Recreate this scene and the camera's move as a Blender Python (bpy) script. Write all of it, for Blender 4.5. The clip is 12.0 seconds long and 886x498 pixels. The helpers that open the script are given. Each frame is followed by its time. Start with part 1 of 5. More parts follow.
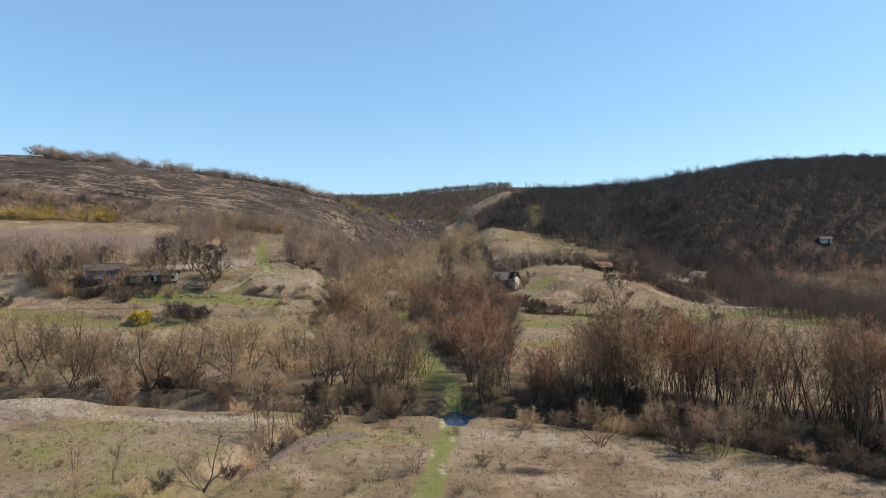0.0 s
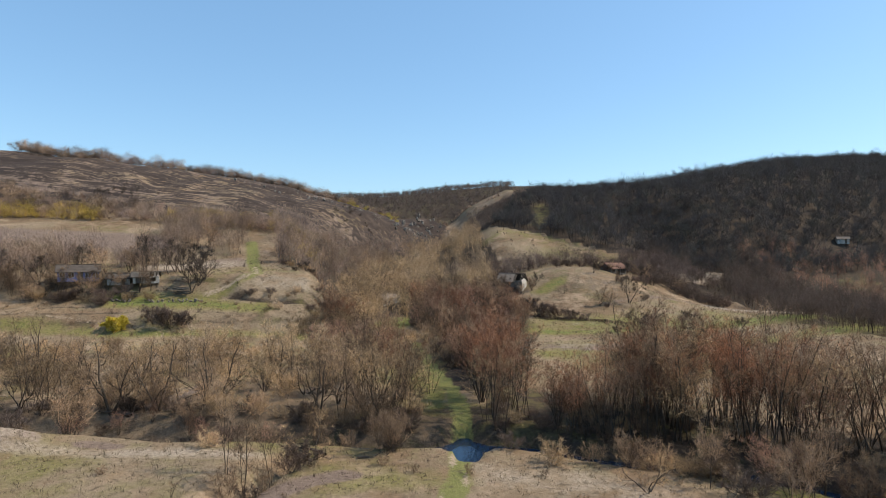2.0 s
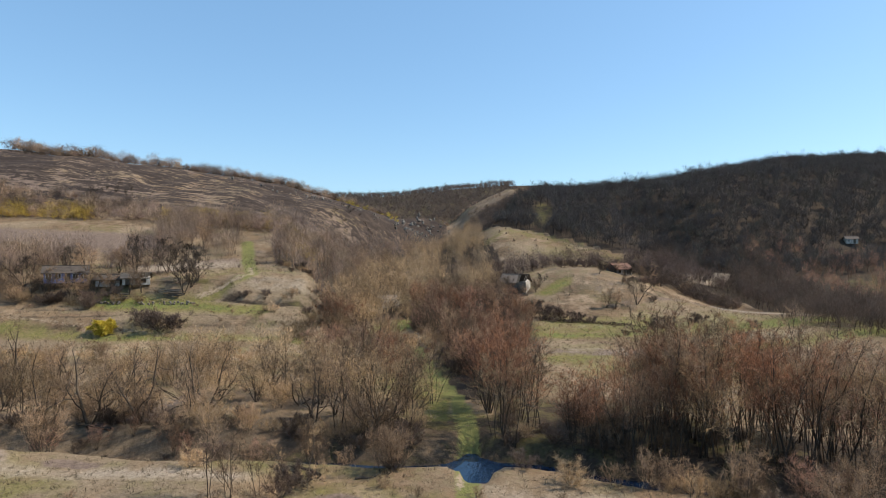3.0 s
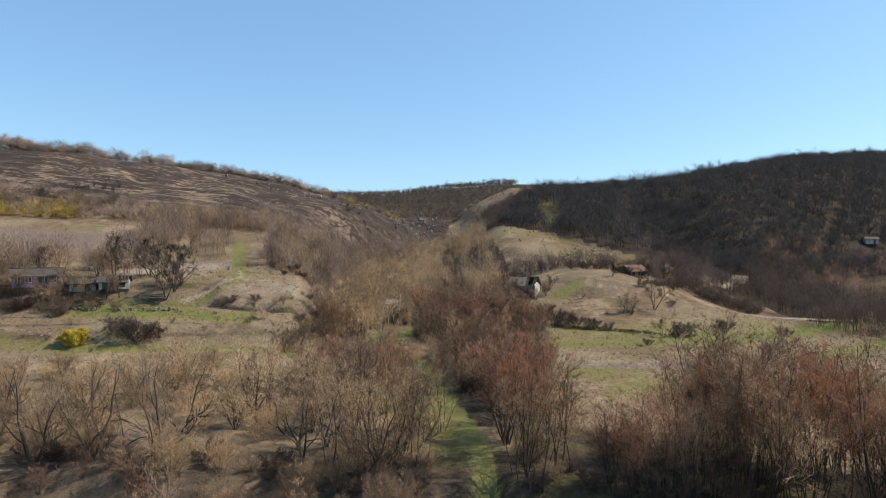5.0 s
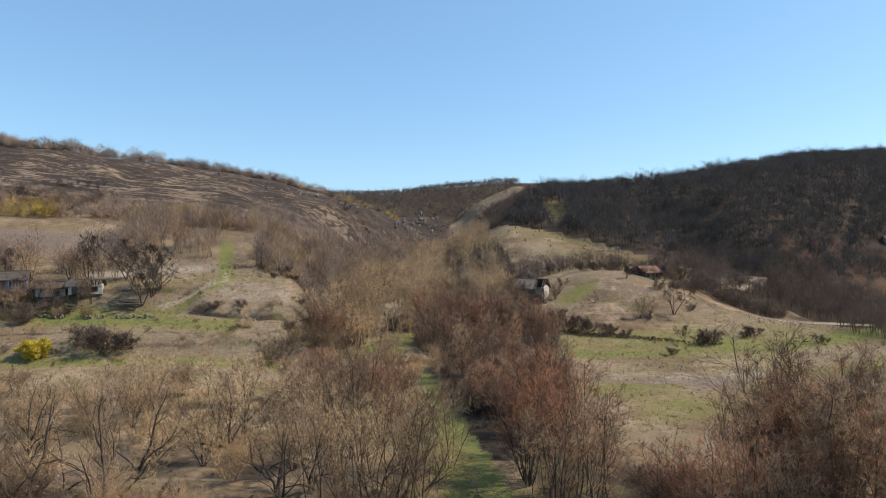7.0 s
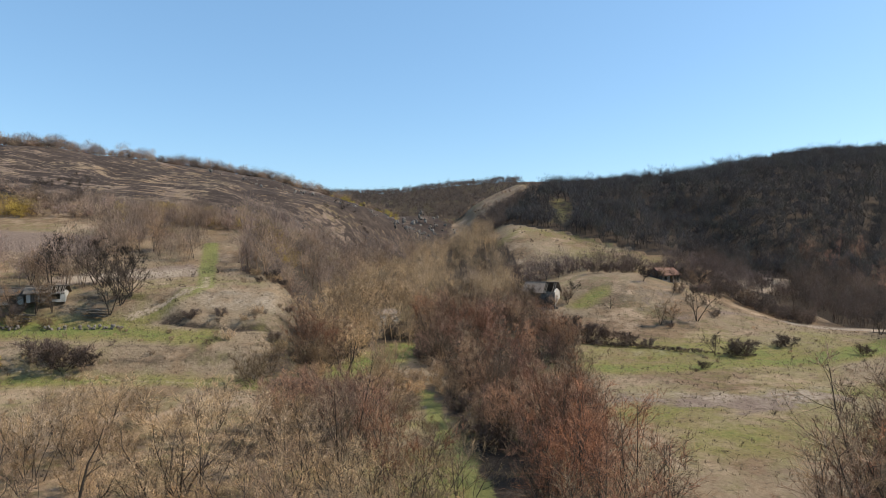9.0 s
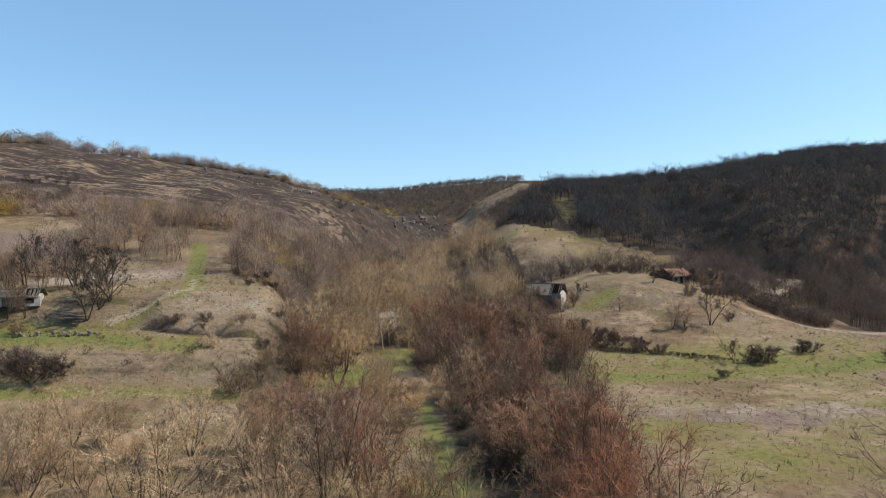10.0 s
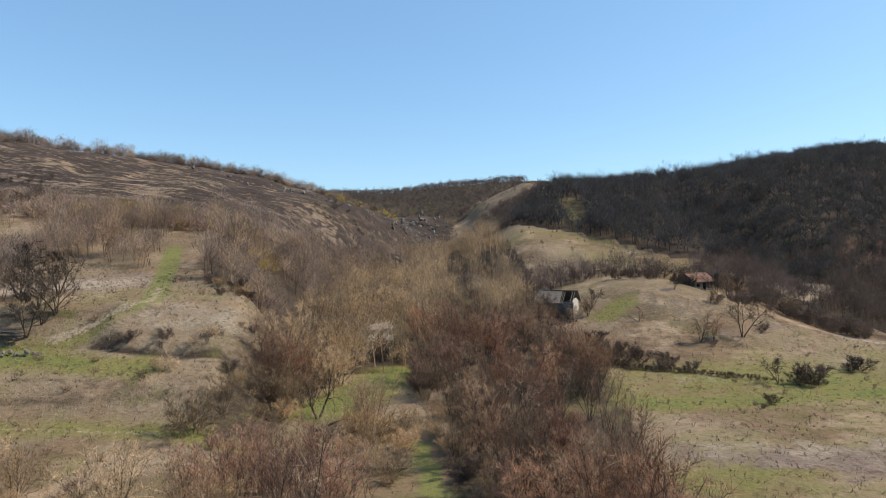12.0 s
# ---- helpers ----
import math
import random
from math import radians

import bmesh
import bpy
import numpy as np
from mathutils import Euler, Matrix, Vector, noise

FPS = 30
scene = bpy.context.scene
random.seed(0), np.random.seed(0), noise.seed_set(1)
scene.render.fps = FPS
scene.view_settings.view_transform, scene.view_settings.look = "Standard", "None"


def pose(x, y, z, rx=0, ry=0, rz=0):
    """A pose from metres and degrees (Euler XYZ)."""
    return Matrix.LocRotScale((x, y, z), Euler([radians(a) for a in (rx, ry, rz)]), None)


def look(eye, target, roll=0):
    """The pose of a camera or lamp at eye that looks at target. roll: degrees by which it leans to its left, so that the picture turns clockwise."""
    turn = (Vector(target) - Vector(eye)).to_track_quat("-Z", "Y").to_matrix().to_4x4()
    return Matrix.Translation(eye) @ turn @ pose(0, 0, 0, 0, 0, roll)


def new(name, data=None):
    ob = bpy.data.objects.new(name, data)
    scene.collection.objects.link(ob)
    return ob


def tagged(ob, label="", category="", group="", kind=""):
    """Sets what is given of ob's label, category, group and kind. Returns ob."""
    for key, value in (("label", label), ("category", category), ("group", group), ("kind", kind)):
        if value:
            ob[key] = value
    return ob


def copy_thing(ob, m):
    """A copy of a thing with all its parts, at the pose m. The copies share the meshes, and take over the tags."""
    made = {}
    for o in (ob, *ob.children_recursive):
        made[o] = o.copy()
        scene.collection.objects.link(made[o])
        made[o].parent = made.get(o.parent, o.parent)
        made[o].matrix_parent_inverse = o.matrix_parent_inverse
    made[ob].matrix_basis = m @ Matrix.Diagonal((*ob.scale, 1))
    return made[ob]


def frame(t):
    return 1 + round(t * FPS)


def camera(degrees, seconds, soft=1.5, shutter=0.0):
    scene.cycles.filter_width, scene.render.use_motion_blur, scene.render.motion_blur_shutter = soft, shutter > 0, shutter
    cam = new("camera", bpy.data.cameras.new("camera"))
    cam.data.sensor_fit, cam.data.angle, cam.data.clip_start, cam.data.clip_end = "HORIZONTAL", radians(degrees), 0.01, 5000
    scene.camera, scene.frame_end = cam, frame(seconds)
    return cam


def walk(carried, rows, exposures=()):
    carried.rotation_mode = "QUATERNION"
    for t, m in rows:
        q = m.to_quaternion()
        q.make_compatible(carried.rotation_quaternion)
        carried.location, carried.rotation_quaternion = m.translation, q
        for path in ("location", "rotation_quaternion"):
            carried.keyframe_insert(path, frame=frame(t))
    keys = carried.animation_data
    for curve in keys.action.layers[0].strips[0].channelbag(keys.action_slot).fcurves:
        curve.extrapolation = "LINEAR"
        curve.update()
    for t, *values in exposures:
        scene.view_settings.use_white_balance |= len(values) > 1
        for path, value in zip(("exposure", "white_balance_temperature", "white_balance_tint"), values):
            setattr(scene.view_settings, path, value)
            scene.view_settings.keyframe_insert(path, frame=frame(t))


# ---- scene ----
cam = camera(71.0, 12.0, soft=1.0)
METRES, EYE, TILT, LEAN, TURN = 67.0, 20.0, 0.0, 0.0, 0.0
ROWS = [
    (0.0, 0.0, 0.0, 0.0, 0.0, 0.0, -0.0),
    (0.5, -0.0034, 0.041, 0.0006, -0.02, -0.0, -0.01),
    (1.0, -0.007, 0.0832, 0.0009, -0.03, -0.01, -0.04),
    (1.5, -0.0109, 0.1234, 0.001, -0.06, -0.01, -0.06),
    (2.0, -0.0148, 0.1638, 0.0008, -0.09, -0.01, -0.08),
    (2.5, -0.0186, 0.2011, 0.0007, -0.11, -0.0, -0.09),
    (3.0, -0.0224, 0.2391, 0.0007, -0.12, 0.0, -0.07),
    (5.0, -0.0369, 0.3934, 0.0062, -0.11, -0.05, -0.12),
    (5.5, -0.0404, 0.4315, 0.0063, -0.11, -0.04, -0.09),
    (6.0, -0.0433, 0.4708, 0.0065, -0.12, -0.04, -0.08),
    (6.5, -0.0456, 0.5085, 0.0066, -0.13, -0.04, -0.05),
    (7.0, -0.0477, 0.5487, 0.0068, -0.14, -0.03, -0.03),
    (9.0, -0.0536, 0.716, 0.0111, -0.08, -0.05, 0.07),
    (9.5, -0.0546, 0.7605, 0.0113, -0.06, -0.06, 0.08),
    (10.0, -0.054, 0.8085, 0.0125, -0.03, -0.08, 0.1),
    (10.5, -0.0527, 0.8567, 0.0136, -0.0, -0.08, 0.14),
    (11.0, -0.0515, 0.9077, 0.015, 0.01, -0.07, 0.14),
    (11.5, -0.0503, 0.9555, 0.0157, 0.05, -0.05, 0.19),
    (12.0, -0.0503, 0.9975, 0.0168, 0.09, 0.1, 0.2),
]
walk(cam, [(t, pose(0, 0, EYE, TILT, LEAN, TURN) @ pose(METRES * x, METRES * y, METRES * z, 90 + pitch, roll, yaw)) for t, x, y, z, yaw, pitch, roll in ROWS])

# ---- light ----
SUN_AZ, SUN_EL = 82.0, 46.0          # degrees right of +y, degrees above the horizon
world = bpy.data.worlds.new("sky")
scene.world = world
world.use_nodes = True
wt = world.node_tree
sky = wt.nodes.new("ShaderNodeTexSky")
sky.sky_type = "NISHITA"
sky.sun_disc = False
sky.sun_elevation, sky.sun_rotation = radians(SUN_EL), radians(SUN_AZ)
sky.air_density, sky.dust_density, sky.ozone_density = 1.0, 0.5, 1.1
wt.nodes["Background"].inputs["Strength"].default_value = 0.13
tone = wt.nodes.new("ShaderNodeMix")
tone.data_type, tone.blend_type = "RGBA", "MULTIPLY"
tone.inputs[0].default_value = 1.0
tone.inputs[7].default_value = (0.87, 1.0, 1.06, 1)
wt.links.new(sky.outputs["Color"], tone.inputs[6])
flat = wt.nodes.new("ShaderNodeMix")
flat.data_type, flat.inputs[0].default_value = "RGBA", 0.28
flat.inputs[7].default_value = (2.1, 4.35, 7.1, 1)
wt.links.new(tone.outputs[2], flat.inputs[6])
wt.links.new(flat.outputs[2], wt.nodes["Background"].inputs["Color"])
sun = new("sun", bpy.data.lights.new("sun", "SUN"))
sun.data.energy, sun.data.angle, sun.data.color = 4.9, radians(0.55), (1.0, 0.9, 0.75)
sdir = Vector((math.sin(radians(SUN_AZ)) * math.cos(radians(SUN_EL)), math.cos(radians(SUN_AZ)) * math.cos(radians(SUN_EL)), math.sin(radians(SUN_EL))))
sun.matrix_world = look(sdir * 300, (0, 0, 0))
scene.view_settings.exposure = 0.28

# ---- materials ----


class Mat:
    """A node material under construction."""

    def __init__(self, name, rough=0.9, spec=0.2):
        self.m = bpy.data.materials.new(name)
        self.m.use_nodes = True
        self.t = self.m.node_tree
        self.b = self.t.nodes["Principled BSDF"]
        self.b.inputs["Roughness"].default_value = rough
        self.b.inputs["Specular IOR Level"].default_value = spec

    def node(self, kind, **values):
        n = self.t.nodes.new(kind)
        for k, v in values.items():
            n.inputs[k].default_value = v
        return n

    def link(self, a, b):
        self.t.links.new(a, b)

    def position(self):
        return self.t.nodes.new("ShaderNodeNewGeometry").outputs["Position"]

    def noise(self, scale, detail=4, rough=0.6, vec=None, distortion=0.0):
        n = self.node("ShaderNodeTexNoise", Scale=scale, Detail=detail, Roughness=rough, Distortion=distortion)
        self.link(vec or self.position(), n.inputs["Vector"])
        return n.outputs["Fac"]

    def ramp(self, fac, *stops):
        n = self.t.nodes.new("ShaderNodeValToRGB")
        e = n.color_ramp.elements
        while len(e) < len(stops):
            e.new(0.5)
        for el, (p, c) in zip(e, stops):
            el.position, el.color = p, (c if len(c) == 4 else (*c, 1)) if isinstance(c, tuple) else (c, c, c, 1)
        self.link(fac, n.inputs["Fac"])
        return n.outputs["Color"]

    def mix(self, fac, a, b, blend="MIX"):
        n = self.t.nodes.new("ShaderNodeMix")
        n.data_type, n.blend_type = "RGBA", blend
        for sock, v in ((n.inputs[0], fac), (n.inputs[6], a), (n.inputs[7], b)):
            if isinstance(v, tuple):
                sock.default_value = (*v, 1)
            elif isinstance(v, (int, float)):
                sock.default_value = v
            else:
                self.link(v, sock)
        return n.outputs[2]

    def math(self, op, a, b=0.0, c=0.0):
        n = self.t.nodes.new("ShaderNodeMath")
        n.operation = op
        for sock, v in zip(n.inputs, (a, b, c)):
            if isinstance(v, (int, float)):
                sock.default_value = v
            else:
                self.link(v, sock)
        return n.outputs[0]

    def colour(self, c):
        if isinstance(c, tuple):
            self.b.inputs["Base Color"].default_value = (*c, 1)
        else:
            self.link(c, self.b.inputs["Base Color"])
        return self

    def bump(self, fac, strength=0.5, distance=0.1):
        n = self.node("ShaderNodeBump", Strength=strength, Distance=distance)
        self.link(fac, n.inputs["Height"])
        self.link(n.outputs["Normal"], self.b.inputs["Normal"])
        return self


def mat_plain(name, a, b, scale, rough=0.9, bump=0.3, detail=5, spec=0.2):
    m = Mat(name, rough, spec)
    f = m.noise(scale, detail)
    f2 = m.noise(scale * 0.17, 3)
    c = m.mix(m.ramp(f, (0.3, 0.0), (0.7, 1.0)), a, b)
    c = m.mix(m.math("MULTIPLY", f2, 0.5), c, tuple(v * 0.6 for v in a))
    m.colour(c)
    if bump:
        m.bump(f, bump, 0.05)
    return m.m


def mat_twigs(name, *tones, vary=1.15):
    """Twigs, bark and small stems: one tone a tree, from the attribute 'tint'."""
    m = Mat(name, 0.85, 0.15)
    at = m.t.nodes.new("ShaderNodeAttribute")
    at.attribute_name = "tint"
    inf = m.t.nodes.new("ShaderNodeObjectInfo")
    f = m.math("FRACT", m.math("ADD", at.outputs["Fac"], inf.outputs["Random"]))
    lum = m.math("MULTIPLY_ADD", m.math("FRACT", m.math("MULTIPLY", f, 7.3)), vary, 0.955 - vary / 2)
    stops = [((i + 0.5) / len(tones), t) for i, t in enumerate(tones)]
    c = m.ramp(f, *stops)
    isl = m.t.nodes.new("ShaderNodeNewGeometry").outputs["Random Per Island"]
    c = m.mix(1.0, c, lum, "MULTIPLY")
    c = m.mix(m.math("MULTIPLY", isl, 0.62), c, (0.04, 0.03, 0.025))
    m.colour(c)
    # thin round twigs catch light from behind as well as from the front
    tr = m.t.nodes.new("ShaderNodeBsdfTranslucent")
    m.link(c, tr.inputs["Color"])
    ms = m.t.nodes.new("ShaderNodeMixShader")
    ms.inputs[0].default_value = 0.25
    m.link(m.b.outputs["BSDF"], ms.inputs[1])
    m.link(tr.outputs["BSDF"], ms.inputs[2])
    m.link(ms.outputs[0], m.t.nodes["Material Output"].inputs["Surface"])
    return m.m


def mat_bark():
    m = Mat("bark", 0.95, 0.1)
    inf = m.t.nodes.new("ShaderNodeObjectInfo")
    n = m.noise(6, 5)
    c = m.mix(n, (0.022, 0.017, 0.013), (0.098, 0.075, 0.057))
    c = m.mix(m.math("MULTIPLY", inf.outputs["Random"], 0.45), c, (0.105, 0.082, 0.064))
    m.colour(c).bump(n, 0.6, 0.05)
    return m.m


def mat_ground():
    m = Mat("ground", 0.95, 0.05)
    at = m.t.nodes.new("ShaderNodeVertexColor")
    at.layer_name = "cover"
    sep = m.t.nodes.new("ShaderNodeSeparateColor")
    m.link(at.outputs["Color"], sep.inputs["Color"])
    green, burn, litter_shade, soil = sep.outputs[0], sep.outputs[1], sep.outputs[2], at.outputs["Alpha"]
    at2 = m.t.nodes.new("ShaderNodeVertexColor")
    at2.layer_name = "ways"
    sep2 = m.t.nodes.new("ShaderNodeSeparateColor")
    m.link(at2.outputs["Color"], sep2.inputs["Color"])
    big, mid = m.noise(0.06, 5), m.noise(0.35, 6, 0.65)
    fine, grain = m.noise(2.2, 6, 0.7), m.noise(9.0, 5, 0.7)

    def mask(v, lo=0.35, hi=0.6, n=mid):
        s = m.math("ADD", v, m.math("MULTIPLY_ADD", n, 1.1, -0.55))
        return m.ramp(s, (lo, 0.0), (hi, 1.0))

    straw = m.mix(m.ramp(fine, (0.3, 0.0), (0.7, 1.0)), (0.108, 0.072, 0.044), (0.274, 0.184, 0.118))
    straw = m.mix(m.ramp(big, (0.35, 0.0), (0.65, 1.0)), straw, (0.224, 0.152, 0.090))
    straw = m.mix(m.ramp(mid, (0.42, 0.0), (0.6, 0.8)), straw, (0.112, 0.075, 0.047))
    straw = m.mix(m.ramp(m.noise(0.11, 6, 0.7), (0.5, 0.0), (0.62, 0.85)), straw, (0.357, 0.260, 0.176))
    grass = m.mix(m.ramp(fine, (0.3, 0.0), (0.7, 1.0)), (0.116, 0.110, 0.032), (0.249, 0.209, 0.082))
    lush = m.mix(m.ramp(fine, (0.3, 0.0), (0.7, 1.0)), (0.099, 0.114, 0.030), (0.186, 0.196, 0.066))
    grass = m.mix(mask(green, 0.72, 1.1), grass, lush)
    dry = m.mix(m.ramp(fine, (0.3, 0.0), (0.7, 1.0)), (0.162, 0.120, 0.076), (0.311, 0.236, 0.161))
    straw = m.mix(m.ramp(m.math("ADD", m.noise(0.045, 4), m.math("MULTIPLY_ADD", mid, 0.5, -0.25)), (0.44, 0.0), (0.58, 0.85)), straw, dry)
    # dead leaves, near black so that they also carry shade under trees
    litt_shade = m.mix(m.ramp(fine, (0.3, 0.0), (0.7, 1.0)), (0.03, 0.022, 0.017), (0.075, 0.056, 0.042))
    earth = m.mix(m.ramp(fine, (0.3, 0.0), (0.7, 1.0)), (0.129, 0.092, 0.073), (0.249, 0.183, 0.144))
    # burnt strips run along the slope
    mp = m.t.nodes.new("ShaderNodeMapping")
    mp.inputs["Rotation"].default_value = (0, 0, radians(14))
    mp.inputs["Scale"].default_value = (0.075, 0.4, 0.45)
    m.link(m.position(), mp.inputs["Vector"])
    strips = m.math("ADD", m.math("MULTIPLY_ADD", m.noise(1.0, 8, 0.74, mp.outputs["Vector"], 0.35), 0.95, -0.325), m.math("ADD", m.math("MULTIPLY", m.noise(0.05, 4), 0.3), m.math("MULTIPLY", m.noise(0.5, 6, 0.7), 0.4)))
    char = m.mix(fine, (0.014, 0.011, 0.01), (0.072, 0.055, 0.047))
    char = m.mix(m.ramp(m.noise(0.7, 6, 0.75, mp.outputs["Vector"]), (0.47, 0.0), (0.62, 0.6)), char, (0.095, 0.07, 0.054))
    c = m.mix(mask(litter_shade, 0.3, 0.7), straw, litt_shade)
    c = m.mix(mask(green, 0.3, 0.75), c, grass)
    c = m.mix(mask(soil, 0.4, 0.6), c, earth)
    c = m.mix(mask(sep2.outputs[2], 0.35, 0.75), c, m.mix(m.ramp(fine, (0.3, 0.0), (0.7, 1.0)), (0.22, 0.17, 0.125), (0.43, 0.35, 0.265)))
    c = m.mix(mask(sep2.outputs[0], 0.35, 0.6, fine), c, m.mix(fine, (0.12, 0.13, 0.04), (0.22, 0.205, 0.08)))
    c = m.mix(mask(sep2.outputs[1], 0.4, 0.6, fine), c, m.mix(fine, (0.25, 0.185, 0.125), (0.42, 0.33, 0.24)))
    c = m.mix(m.math("MULTIPLY", m.ramp(grain, (0.5, 0.0), (0.68, 1.0)), 0.5), c, (0.09, 0.07, 0.045))
    speck = m.noise(1.3, 3, 0.5)
    c = m.mix(m.math("MULTIPLY", m.ramp(speck, (0.6, 0.0), (0.68, 1.0)), 0.65), c, (0.1, 0.075, 0.05))
    c = m.mix(m.ramp(m.math("ADD", m.math("MULTIPLY_ADD", burn, 1.0, -0.5), strips), (0.45, 0.0), (0.49, 0.55), (0.53, 1.0)), c, char)
    m.colour(c)
    m.bump(m.math("ADD", m.math("MULTIPLY", mid, 0.6), m.math("ADD", fine, m.math("MULTIPLY", grain, 0.4))), 0.8, 0.22)
    return m.m


GROUND = mat_ground()
BARK = mat_bark()
TW_GREY = mat_twigs("twigs_grey_brown", (0.376, 0.249, 0.156), (0.461, 0.306, 0.185), (0.315, 0.219, 0.147), (0.413, 0.272, 0.167))
TW_RED = mat_twigs("twigs_red_brown", (0.496, 0.222, 0.118), (0.421, 0.222, 0.129), (0.571, 0.250, 0.129), (0.387, 0.224, 0.140))
TW_TAN = mat_twigs("twigs_tan", (0.638, 0.433, 0.236), (0.566, 0.408, 0.246), (0.695, 0.461, 0.246), (0.492, 0.367, 0.246))
TW_OLIVE = mat_twigs("twigs_olive", (0.602, 0.400, 0.211), (0.542, 0.373, 0.211), (0.631, 0.411, 0.211), (0.498, 0.343, 0.200))
TW_PURPLE = mat_twigs("twigs_purple_brown", (0.463, 0.266, 0.186), (0.501, 0.266, 0.170), (0.389, 0.236, 0.175), (0.524, 0.297, 0.175))
TW_YELLOW = mat_twigs("twigs_yellow", (0.818, 0.632, 0.078), (0.726, 0.550, 0.091), (0.871, 0.688, 0.091), vary=0.35)
TW_OCHRE = mat_twigs("twigs_ochre", (0.598, 0.410, 0.088), (0.520, 0.358, 0.110), (0.650, 0.461, 0.088), (0.442, 0.307, 0.121))
TW_DARK = mat_twigs("twigs_dark", (0.089, 0.068, 0.052), (0.109, 0.081, 0.062), (0.099, 0.078, 0.056), (0.079, 0.063, 0.051))
TW_BRUSH = mat_twigs("twigs_brush", (0.146, 0.105, 0.082), (0.181, 0.127, 0.093), (0.129, 0.099, 0.082), (0.163, 0.110, 0.086))
# distance haze over the far ridge is put into these paler tones
TW_FAR = mat_twigs("twigs_far_ridge", (0.182, 0.138, 0.113), (0.224, 0.169, 0.135), (0.161, 0.127, 0.108), vary=0.55)
# oak twigs, blue raised to paint the haze on the hillside
TW_HILL = mat_twigs("twigs_oak", (0.082, 0.078, 0.078), (0.109, 0.094, 0.089), (0.092, 0.094, 0.080), (0.077, 0.073, 0.078), vary=0.55)
TW_THORN = mat_twigs("twigs_thorn", (0.205, 0.146, 0.122), (0.235, 0.162, 0.13), (0.172, 0.127, 0.112), (0.215, 0.165, 0.135))
TW_MIX = mat_twigs("twigs_mixed", (0.346, 0.252, 0.193), (0.442, 0.316, 0.213), (0.370, 0.247, 0.183), (0.295, 0.223, 0.193), (0.474, 0.324, 0.204))

# ---- the lie of the land ----


def ease(t):
    t = np.clip(t, 0, 1)
    return t * t * (3 - 2 * t)


def lattice(ix, iy, seed):
    h = (ix * 374761393 + iy * 668265263 + seed * 974634777) & 0x7FFFFFFF
    h = ((h ^ (h >> 13)) * 1274126177) & 0x7FFFFFFF
    return ((h ^ (h >> 16)) & 0xFFFF) / 65535.0


def vnoise(x, y, scale, seed=0, octaves=3):
    """Smooth noise between -1 and 1 with features about scale metres long."""
    x, y = np.asarray(x, float), np.asarray(y, float)
    out, amp, tot = 0.0, 1.0, 0.0
    for o in range(octaves):
        u, v = x / scale * 2 ** o, y / scale * 2 ** o
        iu, iv = np.floor(u).astype(np.int64), np.floor(v).astype(np.int64)
        fu, fv = ease(u - iu), ease(v - iv)
        a, b = lattice(iu, iv, seed + o), lattice(iu + 1, iv, seed + o)
        c, d = lattice(iu, iv + 1, seed + o), lattice(iu + 1, iv + 1, seed + o)
        out = out + amp * ((a * (1 - fu) + b * fu) * (1 - fv) + (c * (1 - fu) + d * fu) * fv)
        tot += amp
        amp *= 0.5
    return out / tot * 2 - 1


def bump2(x, y, cx, cy, rx, ry):
    return np.exp(-((x - cx) / rx) ** 2 - ((y - cy) / ry) ** 2)


def creek_y(x):
    return np.interp(x, [-120, -60, -20, 0, 8, 17, 28, 36, 60, 110], [80, 76.5, 73.8, 74.2, 73, 69.5, 64.5, 58.5, 46, 30]) + 0.7 * np.sin(np.asarray(x) * 0.3)


def edge_left(y):
    """Where the terraces of the west side end at the valley floor."""
    return np.interp(y, [95, 120, 137, 150, 170, 200, 260, 330], [-12, -17, -21, -22, -26, -27, -20, -6])


